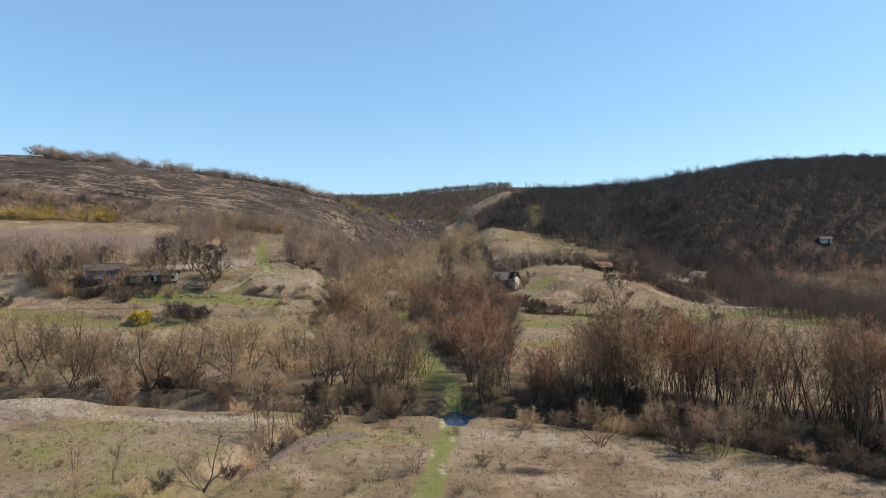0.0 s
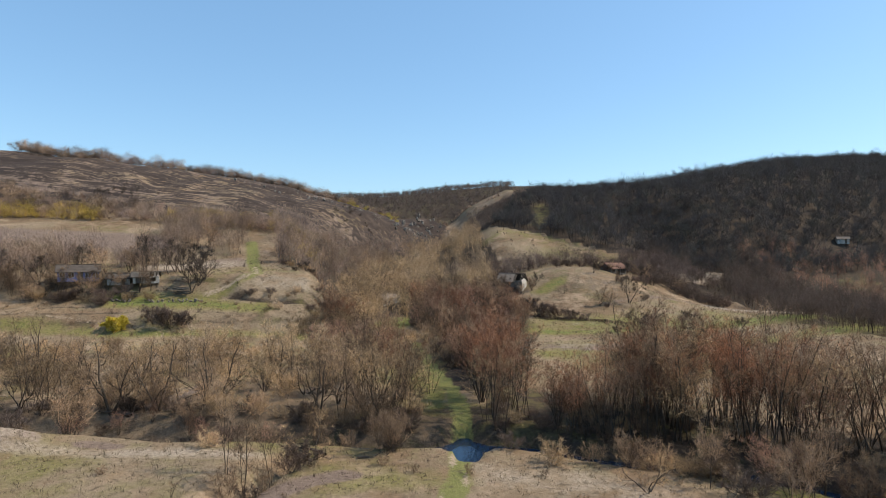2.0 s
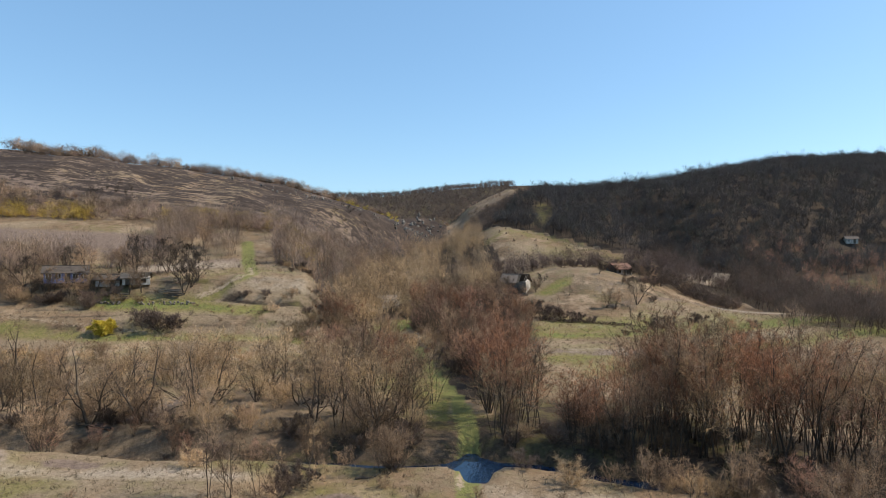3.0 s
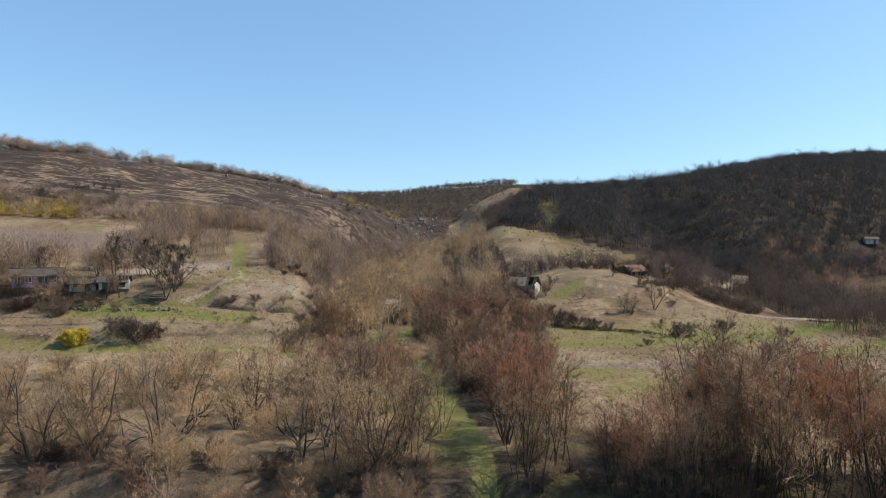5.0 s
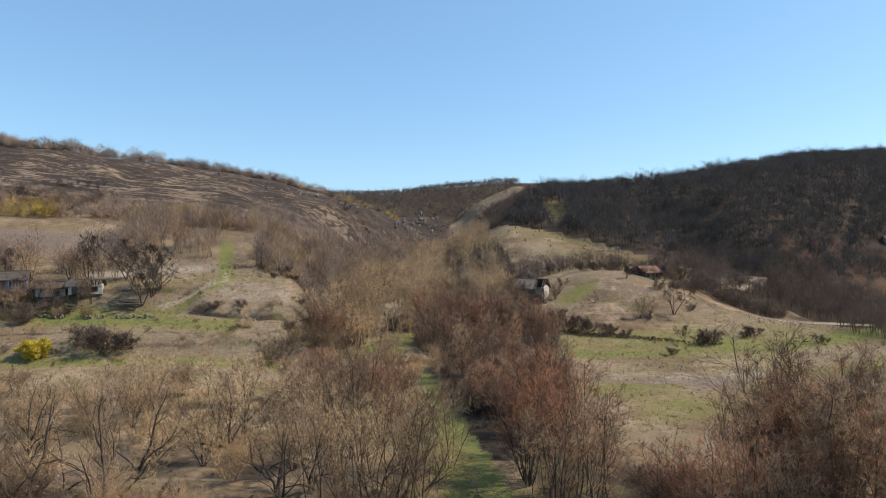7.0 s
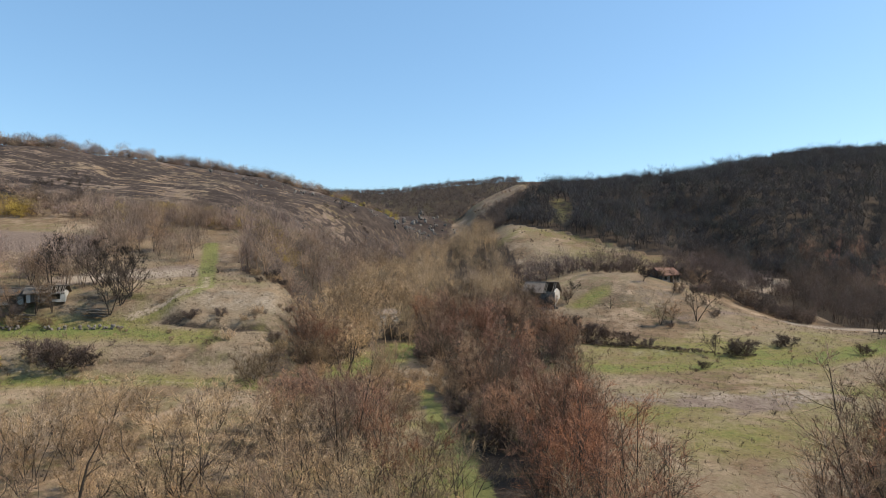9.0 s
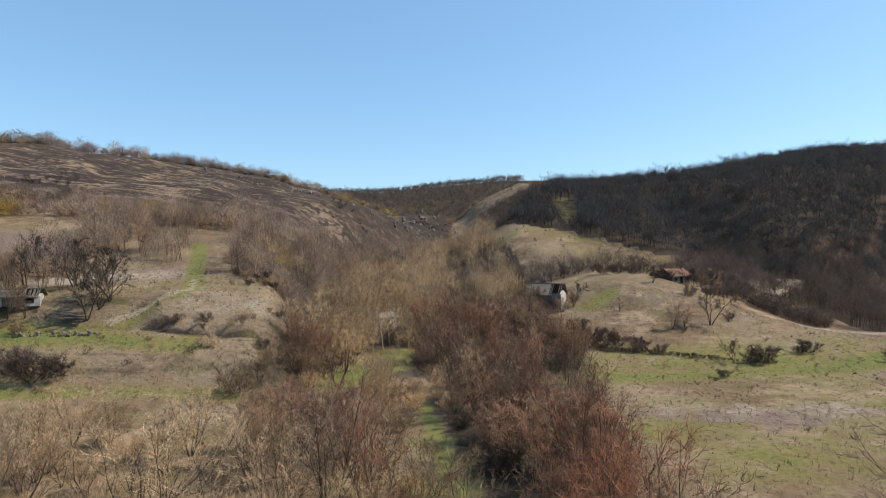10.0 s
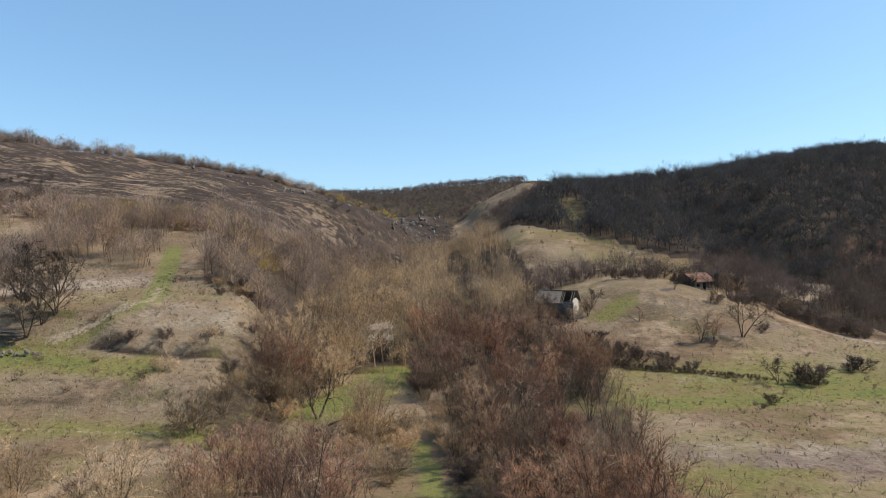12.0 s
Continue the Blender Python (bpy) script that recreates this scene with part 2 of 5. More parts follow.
def land(x, y):
    """The height of the ground."""
    x, y = np.asarray(x, float), np.asarray(y, float)
    floor = np.interp(y, [-50, 64, 82, 100, 150, 190, 240, 290, 340, 400, 470, 560, 650, 5000], [1.4, 1.3, 1.2, 2.0, 2.9, 5.0, 10, 16, 21, 34, 50, 66, 69, 55])
    floor = floor - 0.02 * np.clip(x, 0, 60) * (1 - ease((y - 90) / 30))
    floor = floor + 11 * ease((x + 70) / 130) * ease((y - 430) / 150)
    # the east side of the valley floor stays low, then climbs to the meadow spur
    floor = floor - 2.6 * ease((x - 55) / 30) * ease((y - 160) / 30) * (1 - ease((y - 210) / 30))
    spur = np.interp(y, [200, 215, 235, 262, 290, 330], [6, 10, 16.3, 25.8, 30, 36])
    ws = ease((x - np.interp(y, [200, 262, 300], [10, -6, -4])) / 30) * (1 - 0.75 * ease((x - 66) / 30)) * ease((y - 195) / 20)
    z = floor + np.maximum(spur - floor, 0) * ws
    z = z + 8.2 * bump2(x, y, 40, 199, 23, 20)
    # terraces on the west side
    yt = y + 0.15 * (-x - 45)
    terr = np.interp(yt, [90, 112, 120, 125.5, 127, 131.5, 139, 141.5, 145.5, 150, 165, 178, 190, 205, 225, 300],
                     [1.8, 3.0, 3.9, 4.5, 5.0, 7.4, 9.2, 9.9, 13, 14.4, 16.3, 20, 23.6, 26.5, 30.5, 38])
    z = z + (np.maximum(terr, z) - z) * ease((edge_left(y) - x) / np.interp(y, [155, 175, 230, 300], [9.5, 18, 36, 30]))
    # west hill with its rocky spur
    xs = [-700, -400, -220, -155, -97, -78, -60, -31, -12, 4]
    yc = np.interp(x, xs, [400, 340, 308, 292, 335, 347, 356, 358, 345, 338])
    hc = np.interp(x, xs, [80, 74, 66.5, 60, 54.4, 51.3, 46.8, 35.8, 28, 13])
    yf = np.interp(x, xs, [240, 220, 210, 212, 215, 222, 240, 286, 322, 332])
    t = (y - yf) / (yc - yf)
    rise = 0.45 * np.clip(t, 0, 1) + 0.55 * np.sin(np.clip(t, 0, 1) * math.pi / 2)
    hill = z + (hc - np.minimum(z, hc)) * rise
    back = hc - 0.1 * np.clip(y - yc, 0, 200)
    hill = np.where(y > yc, np.maximum(back, z), np.maximum(hill, z))
    z = np.where((x < 4) & (y > yf), hill, z)
    # east hill
    xs = [0, 20, 40, 70, 112, 160, 210, 307, 500, 900]
    yc = np.interp(x, xs, [440, 425, 424, 428, 368, 392, 432, 513, 600, 700])
    hc = np.interp(x, xs, [38, 49, 58, 54.5, 53.5, 63.5, 73, 87, 94, 96])
    yf = np.interp(x, xs, [330, 312, 272, 263, 243, 262, 272, 320, 380, 420])
    t = np.clip((y - yf) / (yc - yf), 0, 1)
    hill = z + (hc - np.minimum(z, hc)) * np.sin(t * math.pi / 2) ** np.interp(x, [10, 60, 100], [1.9, 1.6, 1.0])
    hill = np.where(y > yc, np.maximum(hc - 0.05 * (y - yc), z), hill)
    hill = z + (np.maximum(hill, z) - z) * ease(x / 16)
    z = np.where((x > 0) & (y > yf), np.maximum(hill, z), z)
    # rocky outcrop behind the tip of the spur
    z = z + 11 * bump2(x, y, -10, 374, 13, 9)
    # worn ledges on the terraces
    wl = ease((edge_left(y) - x) / 10) * (vnoise(x, y, 11, 77) * 0.5 + 0.5)
    for at in (128.5, 140.6, 145):
        z = z + 0.65 * wl * (ease((yt - at) / 0.9) - ease((yt - at - 1.5) / 7))
    cut = ease((-25 - x) / 4) * ease((x + 47) / 3)
    yb = y - np.interp(x, [-46, -40, -34, -27], [141.2, 139.8, 139.6, 140.4]) - 0.5 * vnoise(x, y, 3, 78)
    z = z + 1.15 * cut * (ease(yb / 0.7) - ease((yb - 1.5) / 9))
    rough = ease((y - 225) / 40) * (1 - ease((x + 16) / 18)) * (1 - ease((y - 365) / 25))
    z = z + rough * (2.6 * np.abs(vnoise(x + 0.4 * y, y, 34, 91)) + 1.0 * vnoise(x, y, 9, 92)) - rough * 0.8
    step = (0.21 * z + 0.05 * x + 0.5 * vnoise(x, y, 30, 94)) % 1.0
    z = z + rough * 1.5 * (ease(step / 0.16) - step) * (0.4 + 0.6 * vnoise(x, y, 16, 95))
    z = z + 1.6 * near_line(x, y, LEDGE, 5) * (0.6 + 0.6 * vnoise(x, y, 7, 96))
    crag = near_line(x, y, [(-60, 350), (-31, 354), (-12, 342)], 12) + bump2(x, y, -12, 372, 15, 8)
    z = z + 1.8 * crag * vnoise(x, y, 5, 93)
    # creek bed and banks
    cy = creek_y(x) - 0.9 * np.exp(-((x - 1.5) / 1.4) ** 2)
    d = np.abs(y - cy)
    z = z - 2.2 * (1 - ease((d - 0.5 - 4.0 * np.exp(-((x - 1.5) / 1.4) ** 2)) / 4.0))
    # spoil heap and eroded gully on the near bank
    z = z + 1.9 * bump2(x, y, -46, 67, 7, 4.0) + 0.8 * bump2(x, y, -40, 68, 4, 2.5)
    g = np.abs(x - np.interp(y, [40, 50, 56, 62, 68], [-20.8, -18.6, -17.2, -16, -14]))
    z = z - 1.5 * (1 - ease((g - 0.3) / 1.9)) * ease((y - 36) / 8) * (1 - ease((y - 66) / 5))
    # washed-out runnels where the terraces break off
    lip = np.exp(-((x - edge_left(y) + 5) / 5) ** 2) * ease((y - 118) / 12) * (1 - ease((y - 175) / 30))
    z = z + lip * (0.55 * vnoise(x, y, 5, 61) + 0.6 * np.abs(vnoise(x, y, 9, 62)))
    # small relief
    far = ease((y - 200) / 100)
    z = z + 0.22 * vnoise(x, y, 7, 3) + (0.35 + 1.4 * far) * vnoise(x, y, 26, 9) * ease((y - 85) / 40)
    return z


def track_x(y):
    return np.interp(y, [20, 52, 66, 80, 90, 105, 120, 140, 160], [-2.2, -0.9, 0.8, 1.2, 0.9, -2.6, -4.8, -8.5, -12])


def near_line(x, y, pts, width):
    """1 on a broken line through pts, falling to 0 at width metres from it."""
    best = np.full(np.shape(x), 1e9)
    for (ax, ay), (bx, by) in zip(pts, pts[1:]):
        dx, dy = bx - ax, by - ay
        t = np.clip(((x - ax) * dx + (y - ay) * dy) / (dx * dx + dy * dy), 0, 1)
        best = np.minimum(best, np.hypot(x - ax - t * dx, y - ay - t * dy))
    return 1 - ease(best / width)


LEDGE = [(-96, 294), (-82, 292), (-70, 298), (-54, 295), (-41, 290), (-30, 304), (-21, 321), (-12, 326)]     # rock ledge across the burnt hill
HILL_PATH = [(-50.5, 141), (-46.7, 143.4), (-43.3, 145.7), (-41.9, 148.7), (-45.4, 158.5), (-48.6, 167), (-50.1, 172.4), (-53.5, 182), (-56, 196)]


def hill_path_x(y):
    return np.interp(y, [q[1] for q in HILL_PATH], [q[0] for q in HILL_PATH])


def in_field(x, y):
    """The open meadow on the spur."""
    lo, hi = np.interp(x, [6, 12, 22, 40, 60], [262, 256, 244, 234, 237]), np.interp(x, [6, 14, 24, 40, 60], [266, 278, 282, 263, 243])
    return (x > 6) & (x < 60) & (y > lo) & (y < hi)


def forest_east(x, y):
    yf = np.interp(x, [0, 18, 40, 60, 75, 100, 150, 200, 307, 500], [330, 305, 264, 243, 240, 232, 236, 240, 290, 350])
    return (y > yf) & ~in_field(x, y) & (x > np.interp(y, [285, 300, 320, 340, 365, 400, 440, 480], [12, 22, 29, 40, 50, 60, 76, 82]))


def bare_ridge(x, y):
    """The pale open strip that climbs east of the gorge."""
    return np.maximum(near_line(x, y, [(-2, 362), (10, 372), (19, 385), (29, 400), (38, 422), (60, 434)], 34), near_line(x, y, [(8, 362), (24, 366), (36, 372)], 24))


def bald(x, y):
    """Open pale ground above the gully and the slip at its mouth."""
    return np.maximum(near_line(x, y, [(84, 224), (95, 234)], 11), near_line(x, y, [(77, 190), (88, 186), (104, 182)], 7))


def wood_west(x, y):
    left = np.interp(y, [157, 165, 175, 200, 240, 300, 350], [-29, -41, -45, -51, -64, -45, -14])
    right = np.interp(y, [160, 188, 200, 240, 290, 340], [-8, 4, 16, 20, 14, 4])
    top = np.interp(x, [-80, -58, -46, -40, -32, -22, -12, 4], [200, 206, 224, 246, 266, 284, 300, 335])
    return (y > 157) & (y < top) & (x > left) & (x < right)


def make_ground():
    def axis(lo, hi, fine, step, ends):
        a = list(np.arange(lo, hi + 0.01, fine))
        s, v = step, hi
        while v < ends[1]:
            v += s
            s *= 1.09
            a.append(v)
        s, v = step, lo
        while v > ends[0]:
            v -= s
            s *= 1.09
            a.insert(0, v)
        return np.array(a)
    xs, ys = axis(-105, 105, 1.0, 1.2, (-4600, 4600)), axis(34, 215, 0.8, 1.1, (-4600, 4600))
    X, Y = np.meshgrid(xs, ys)
    Z = land(X, Y)
    nx, ny = len(xs), len(ys)
    co = np.stack([X, Y, Z], -1).reshape(-1, 3)
    i = np.arange(nx * ny).reshape(ny, nx)
    f = np.stack([i[:-1, :-1], i[:-1, 1:], i[1:, 1:], i[1:, :-1]], -1).reshape(-1, 4)
    me = bpy.data.meshes.new("ground")
    me.from_pydata(co.tolist(), [], f.tolist())
    me.polygons.foreach_set("use_smooth", [True] * len(f))
    x, y = co[:, 0], co[:, 1]
    n1 = vnoise(x, y, 14, 21)
    green = 0.25 + 0.3 * n1
    meadow = ease((x - 14) / 6) * (1 - ease((x - 95) / 20)) * ease((y - 96) / 10) * (1 - ease((y - 168) / 14))
    green = np.maximum(green, meadow * (0.48 + 0.6 * vnoise(x, y, 17, 23)))
    green = np.maximum(green, 0.3 * in_field(x, y) + 0.35 * n1 * in_field(x, y))
    green = np.maximum(green, 0.8 * near_line(x, y, [(18, 118), (30, 122), (60, 130), (95, 150)], 9) + 0.2 * n1)
    green = np.maximum(green, 0.95 * near_line(x, y, [(22, 142), (36, 143), (55, 147), (90, 165)], 9) + 0.35 * n1)
    green = np.maximum(green, 1.3 * near_line(x, y, [(-17, 138), (-13, 150), (-10, 158)], 8))
    green = np.maximum(green, 0.75 * near_line(x, y, [(-90, 124), (-58, 123), (-36, 126), (-22, 124)], 5) + 0.25 * n1)
    green = np.maximum(green, 0.92 * near_line(x, y, [(-66, 136), (-50, 137.5), (-38, 136)], 7) + 0.3 * n1)
    green = np.maximum(green, 0.75 * near_line(x, y, [(-50, 140.5), (-46.5, 142), (-42, 147)], 3))
    green = np.maximum(green, 0.55 * near_line(x, y, [(18, 262), (26, 275), (34, 262), (60, 248)], 9))
    green = np.maximum(green, 0.8 * near_line(x, y, [(27, 186), (33, 190)], 6))
    green = np.maximum(green, (0.42 + 0.4 * vnoise(x, y, 9, 29)) * (1 - ease((x + 8) / 12)) * (y < 72) * (y > 34))
    green = np.maximum(green, 0.55 * near_line(x, y, [(-10, 60), (0, 62)], 5) + 0.2 * n1)
    green = np.maximum(green, 0.75 * near_line(x, y, [(25, 60), (45, 57)], 4))
    green = np.maximum(green, 0.5 * near_line(x, y, [(42, 285), (48, 325)], 8))
    green = np.maximum(green, (0.28 + 0.4 * vnoise(x, y, 10, 27) + 0.35 * near_line(x, y, [(-2, 84), (-6, 112)], 9)) * (x < 0) * (y > 84) * (y < 114))
    green = green * (1 - 0.95 * forest_east(x, y) * (near_line(x, y, [(42, 285), (48, 325)], 8) < 0.1))
    # leaf litter; the same mask also paints shade under trees and at ledges
    litter_shade = np.clip(1.5 * forest_east(x + 4 * vnoise(x, y, 7, 35), y + 4 * vnoise(x, y, 7, 36)) + 0.75 * wood_west(x, y) + 1.3 * ((y > 384) & (bare_ridge(x, y) < 0.3)), 0, 1.5)
    litter_shade = np.maximum(litter_shade, (0.58 + 0.4 * n1) * (1 - ease((np.abs(y - creek_y(x) - 5) - 4) / 7)))
    # grove floor: dead leaves, with the grove's shade painted in
    litter_shade = np.maximum(litter_shade, 0.95 * ease((x + 4.5) / 3) * ease((np.interp(y, [95, 115, 150, 190], [12, 16, 23, 20]) - x) / 5) * (y > 92) * (y < 192))
    litter_shade = np.maximum(litter_shade, 1.3 * (x > np.interp(y, [116, 140, 160, 172, 200, 225, 246], [94, 85, 78, 87, 90, 76, 72])) * (y > 116) * (y < 250))
    litter_shade = np.maximum(litter_shade, 0.6 * ((x < 2) & (x > -62) & (y > 200) & (y < 300)))
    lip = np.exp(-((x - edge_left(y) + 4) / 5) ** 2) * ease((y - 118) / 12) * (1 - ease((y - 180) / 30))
    litter_shade = np.maximum(litter_shade, lip * (0.85 + 0.5 * vnoise(x, y, 6, 33)))
    # far bank: shade below the creek trees, painted along with their litter
    litter_shade = np.maximum(litter_shade, 1.05 * ease((x - 3) / 3) * (1 - ease((y - creek_y(x) - 16) / 10)) * ease((y - creek_y(x)) / 3))
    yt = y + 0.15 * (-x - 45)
    # ledge shade, painted as dark lines across the terraces
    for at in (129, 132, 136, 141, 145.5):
        litter_shade = np.maximum(litter_shade, 0.9 * np.exp(-((yt - at) / 0.7) ** 2) * (x < edge_left(y) - 3) * (0.5 + 0.6 * vnoise(x, y, 9, 31)))
    litter_shade = np.maximum(litter_shade, (0.46 + 0.3 * vnoise(x, y, 8, 37)) * bump2(x, y, 50, 186, 30, 22))
    # shaded face of the cut bank, painted as a dark line
    litter_shade = np.maximum(litter_shade, (0.95 + 0.4 * vnoise(x, y, 4, 38)) * near_line(x, y, [(-45, 140.6), (-40, 139.4), (-34, 139.2), (-27.5, 140)], 1.1))
    litter_shade = np.maximum(litter_shade, (0.3 + 0.4 * vnoise(x, y, 4, 34)) * near_line(x, y, [(-60, 134), (-45, 131.5), (-32, 131.5)], 5))
    litter_shade = np.maximum(litter_shade, 0.95 * near_line(x, y, [(-33, 126.5), (-28, 125.2), (-22, 129)], 1.6))
    # ditch at the foot of the hedge, its shade put into the colour
    litter_shade = np.maximum(litter_shade, 1.0 * near_line(x, y, [(22, 161), (25.3, 159.9), (32.1, 157.2), (37.6, 154), (42, 152)], 1.6))
    litter_shade = np.maximum(litter_shade, 0.95 * bump2(x, y, 7, 52.5, 3.2, 1.3) + 0.4 * bump2(x, y, 7, 52.5, 3.2, 1.3) * n1)
    litter_shade *= 1 - 0.75 * bare_ridge(x, y)
    on_hill = ease((y - np.interp(x, [-220, -97, -60, -31, -12], [216, 216, 216, 248, 292])) / 10) * (1 - ease((x + 2) / 10)) * (y < 386)
    burn = on_hill * np.interp(x, [-400, -230, -190, -100, -45, 4], [0.29, 0.465, 0.535, 0.535, 0.56, 0.6])
    burn = burn + 0.14 * near_line(x, y, LEDGE, 8) * on_hill
    burn = burn + 0.09 * np.maximum(near_line(x, y, [(-92, 326), (-60, 342), (-31, 350), (-12, 340)], 16), bump2(x, y, -11, 368, 16, 10)) * on_hill
    burn = burn + on_hill * (0.05 * vnoise(x, y, 30, 81) + 0.07 * vnoise(x + 0.5 * y, 2.2 * y, 22, 82))
    soil = 0.95 * bump2(x, y, -46, 67, 9, 5.5) + 0.95 * near_line(x, y, [(-16.6, 53), (-15, 57.5), (-12, 60.5), (-8.8, 62.5)], 2.6)
    soil = np.maximum(soil, 0.8 * near_line(x, y, [(-36, 80), (-32.5, 93)], 2.4))
    soil = np.maximum(soil, 0.9 * near_line(x, y, [(-34, 68.5), (-31, 68)], 2.2))
    soil = np.maximum(soil, 0.45 * near_line(x, y, [(46, 176), (66, 186), (80, 194)], 5) + 0.2 * n1)
    soil = np.maximum(soil, 0.95 * near_line(x, y, [(-66, 156), (-52, 163)], 11))
    soil = np.maximum(soil, 0.62 * near_line(x, y, [(20, 124), (32, 121), (46, 126)], 8) + 0.4 * vnoise(x, y, 8, 41))
    soil = np.maximum(soil, 0.9 * bald(x, y))
    litter_shade = litter_shade * (1 - 0.9 * bald(x, y))
    soil = np.maximum(soil, (0.42 + 0.35 * vnoise(x, y, 12, 48)) * bare_ridge(x, y))
    soil = np.maximum(soil, (0.58 + 0.3 * vnoise(x, y, 20, 83)) * on_hill)
    soil = np.maximum(soil, 0.4 * bump2(x, y, 46, 188, 22, 16) + 0.2 * n1 * bump2(x, y, 46, 188, 22, 16))
    soil = np.maximum(soil, 0.85 * near_line(x, y, [(-145, 184), (-95, 180), (-82, 178)], 17))
    way = np.abs(x - track_x(y))
    grassy = 0.75 * (1 - ease((way - 0.8) / 0.7)) * (y < 128) * (y > 10)
    ruts = (np.exp(-((way - 0.75) / 0.25) ** 2)) * (y < 68) * 0.7
    grassy = np.maximum(grassy, near_line(x, y, HILL_PATH[2:8], 3.2) * np.interp(y, [139, 149, 165], [0.5, 0.75, 0.9]))
    ruts = np.maximum(ruts, 0.62 * near_line(x, y, HILL_PATH[:5], 1.8))
    ruts = np.maximum(ruts, near_line(x, y, [(-95, 128), (-60, 126), (-30, 125)], 1.4) * 0.5)
    pale = (0.45 + 0.35 * vnoise(x, y, 6, 49)) * near_line(x, y, [(21, 126), (33, 123), (46, 127)], 11)
    pale = np.maximum(pale, 0.75 * near_line(x, y, [(-66, 156), (-53, 162)], 10))
    pale = np.maximum(pale, 0.55 * near_line(x, y, [(-40, 145), (-31, 146)], 7))
    pale = np.maximum(pale, 0.85 * bump2(x, y, -46, 67, 9, 5))
    pale = np.maximum(pale, 0.7 * near_line(x, y, [(-40, 65.5), (-26, 66.5), (-18, 66)], 3))
    pale = np.maximum(pale, 0.6 * near_line(x, y, [(4, 63), (14, 60), (24, 52)], 7))
    pale = np.maximum(pale, 0.35 * near_line(x, y, [(-24, 135), (-27, 146), (-30, 160)], 5))
    pale = np.maximum(pale, (0.35 + 0.3 * vnoise(x, y, 6, 50)) * near_line(x, y, [(24, 152), (50, 158), (75, 172)], 7))
    pale = np.maximum(pale, 0.8 * bald(x, y)) + 0.15 * n1
    a = me.color_attributes.new("cover", "FLOAT_COLOR", "POINT")
    a.data.foreach_set("color", np.stack([np.clip(green, 0, 1), burn, litter_shade, np.clip(soil, 0, 1)], -1).astype(np.float32).ravel())
    b = me.color_attributes.new("ways", "FLOAT_COLOR", "POINT")
    b.data.foreach_set("color", np.stack([grassy, ruts, pale, 0 * x + 1], -1).astype(np.float32).ravel())
    me.materials.append(GROUND)
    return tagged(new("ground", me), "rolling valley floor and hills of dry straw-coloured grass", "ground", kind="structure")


make_ground()

# ---- water ----


def make_water():
    m = Mat("water", 0.03, 0.4)
    # blue of the reflected sky is partly put into the base colour
    m.colour((0.012, 0.028, 0.058))
    m.b.inputs["IOR"].default_value = 1.33
    m.bump(m.noise(1.2, 3), 0.06, 0.05)
    xs = np.linspace(-110, 110, 111)
    v, f = [], []
    for x in xs:
        c = float(creek_y(x))
        w = 4.5 + 3.5 * math.exp(-((x - 1.5) / 3) ** 2)
        v += [(x, c - w, -0.58), (x, c + w, -0.58)]
    for k in range(len(xs) - 1):
        f.append((2 * k, 2 * k + 2, 2 * k + 3, 2 * k + 1))
    me = bpy.data.meshes.new("water")
    me.from_pydata(v, [], f)
    me.materials.append(m.m)
    tagged(new("water", me), "still dark creek with a blue pool at the ford", "creek", kind="structure")


make_water()

# ---- plants ----


def unit(v):
    return v / (np.linalg.norm(v) + 1e-9)


class Plant:
    """Wood as tapered tubes, twigs as thin tapering blades."""

    def __init__(self, seed):
        self.r = np.random.RandomState(seed)
        self.wv, self.wf, self.tv = [], [], []

    def tube(self, pts, r0, r1, sides, collar=False):
        base = len(self.wv)
        n = len(pts)
        for k, p in enumerate(pts):
            d = unit(pts[min(k + 1, n - 1)] - pts[max(k - 1, 0)])
            a = unit(np.cross(d, (0.31, 0.77, 0.55)))
            b = np.cross(d, a)
            rad = r0 + (r1 - r0) * k / (n - 1)
            for s in range(sides):
                w = 2 * math.pi * s / sides
                self.wv.append(p + rad * (math.cos(w) * a + math.sin(w) * b))
        for k in range(n - 1):
            low = 0 if collar and k == 0 else base + k * sides
            for s in range(sides):
                t = (s + 1) % sides
                self.wf.append((low + s, low + t, base + (k + 1) * sides + t, base + (k + 1) * sides + s))

    def blade(self, p, q, w):
        d = q - p
        side = unit(np.cross(d, self.r.normal(size=3))) * w / 2
        self.tv += [p - side, p + side, q]

    def path(self, p, d, length, n, wobble, lift):
        pts = [np.array(p, float)]
        d = unit(np.array(d, float))
        for _ in range(n):
            d = unit(d + self.r.normal(size=3) * wobble + np.array((0, 0, lift)))
            pts.append(pts[-1] + d * length / n)
        return pts

    def turned(self, d, lo, hi):
        side = unit(np.cross(d, self.r.normal(size=3)))
        a = radians(self.r.uniform(lo, hi))
        return unit(d * math.cos(a) + side * math.sin(a))

    def along(self, pts, t):
        k = min(int(t * (len(pts) - 1)), len(pts) - 2)
        u = t * (len(pts) - 1) - k
        return pts[k] * (1 - u) + pts[k + 1] * u, unit(pts[k + 1] - pts[k])


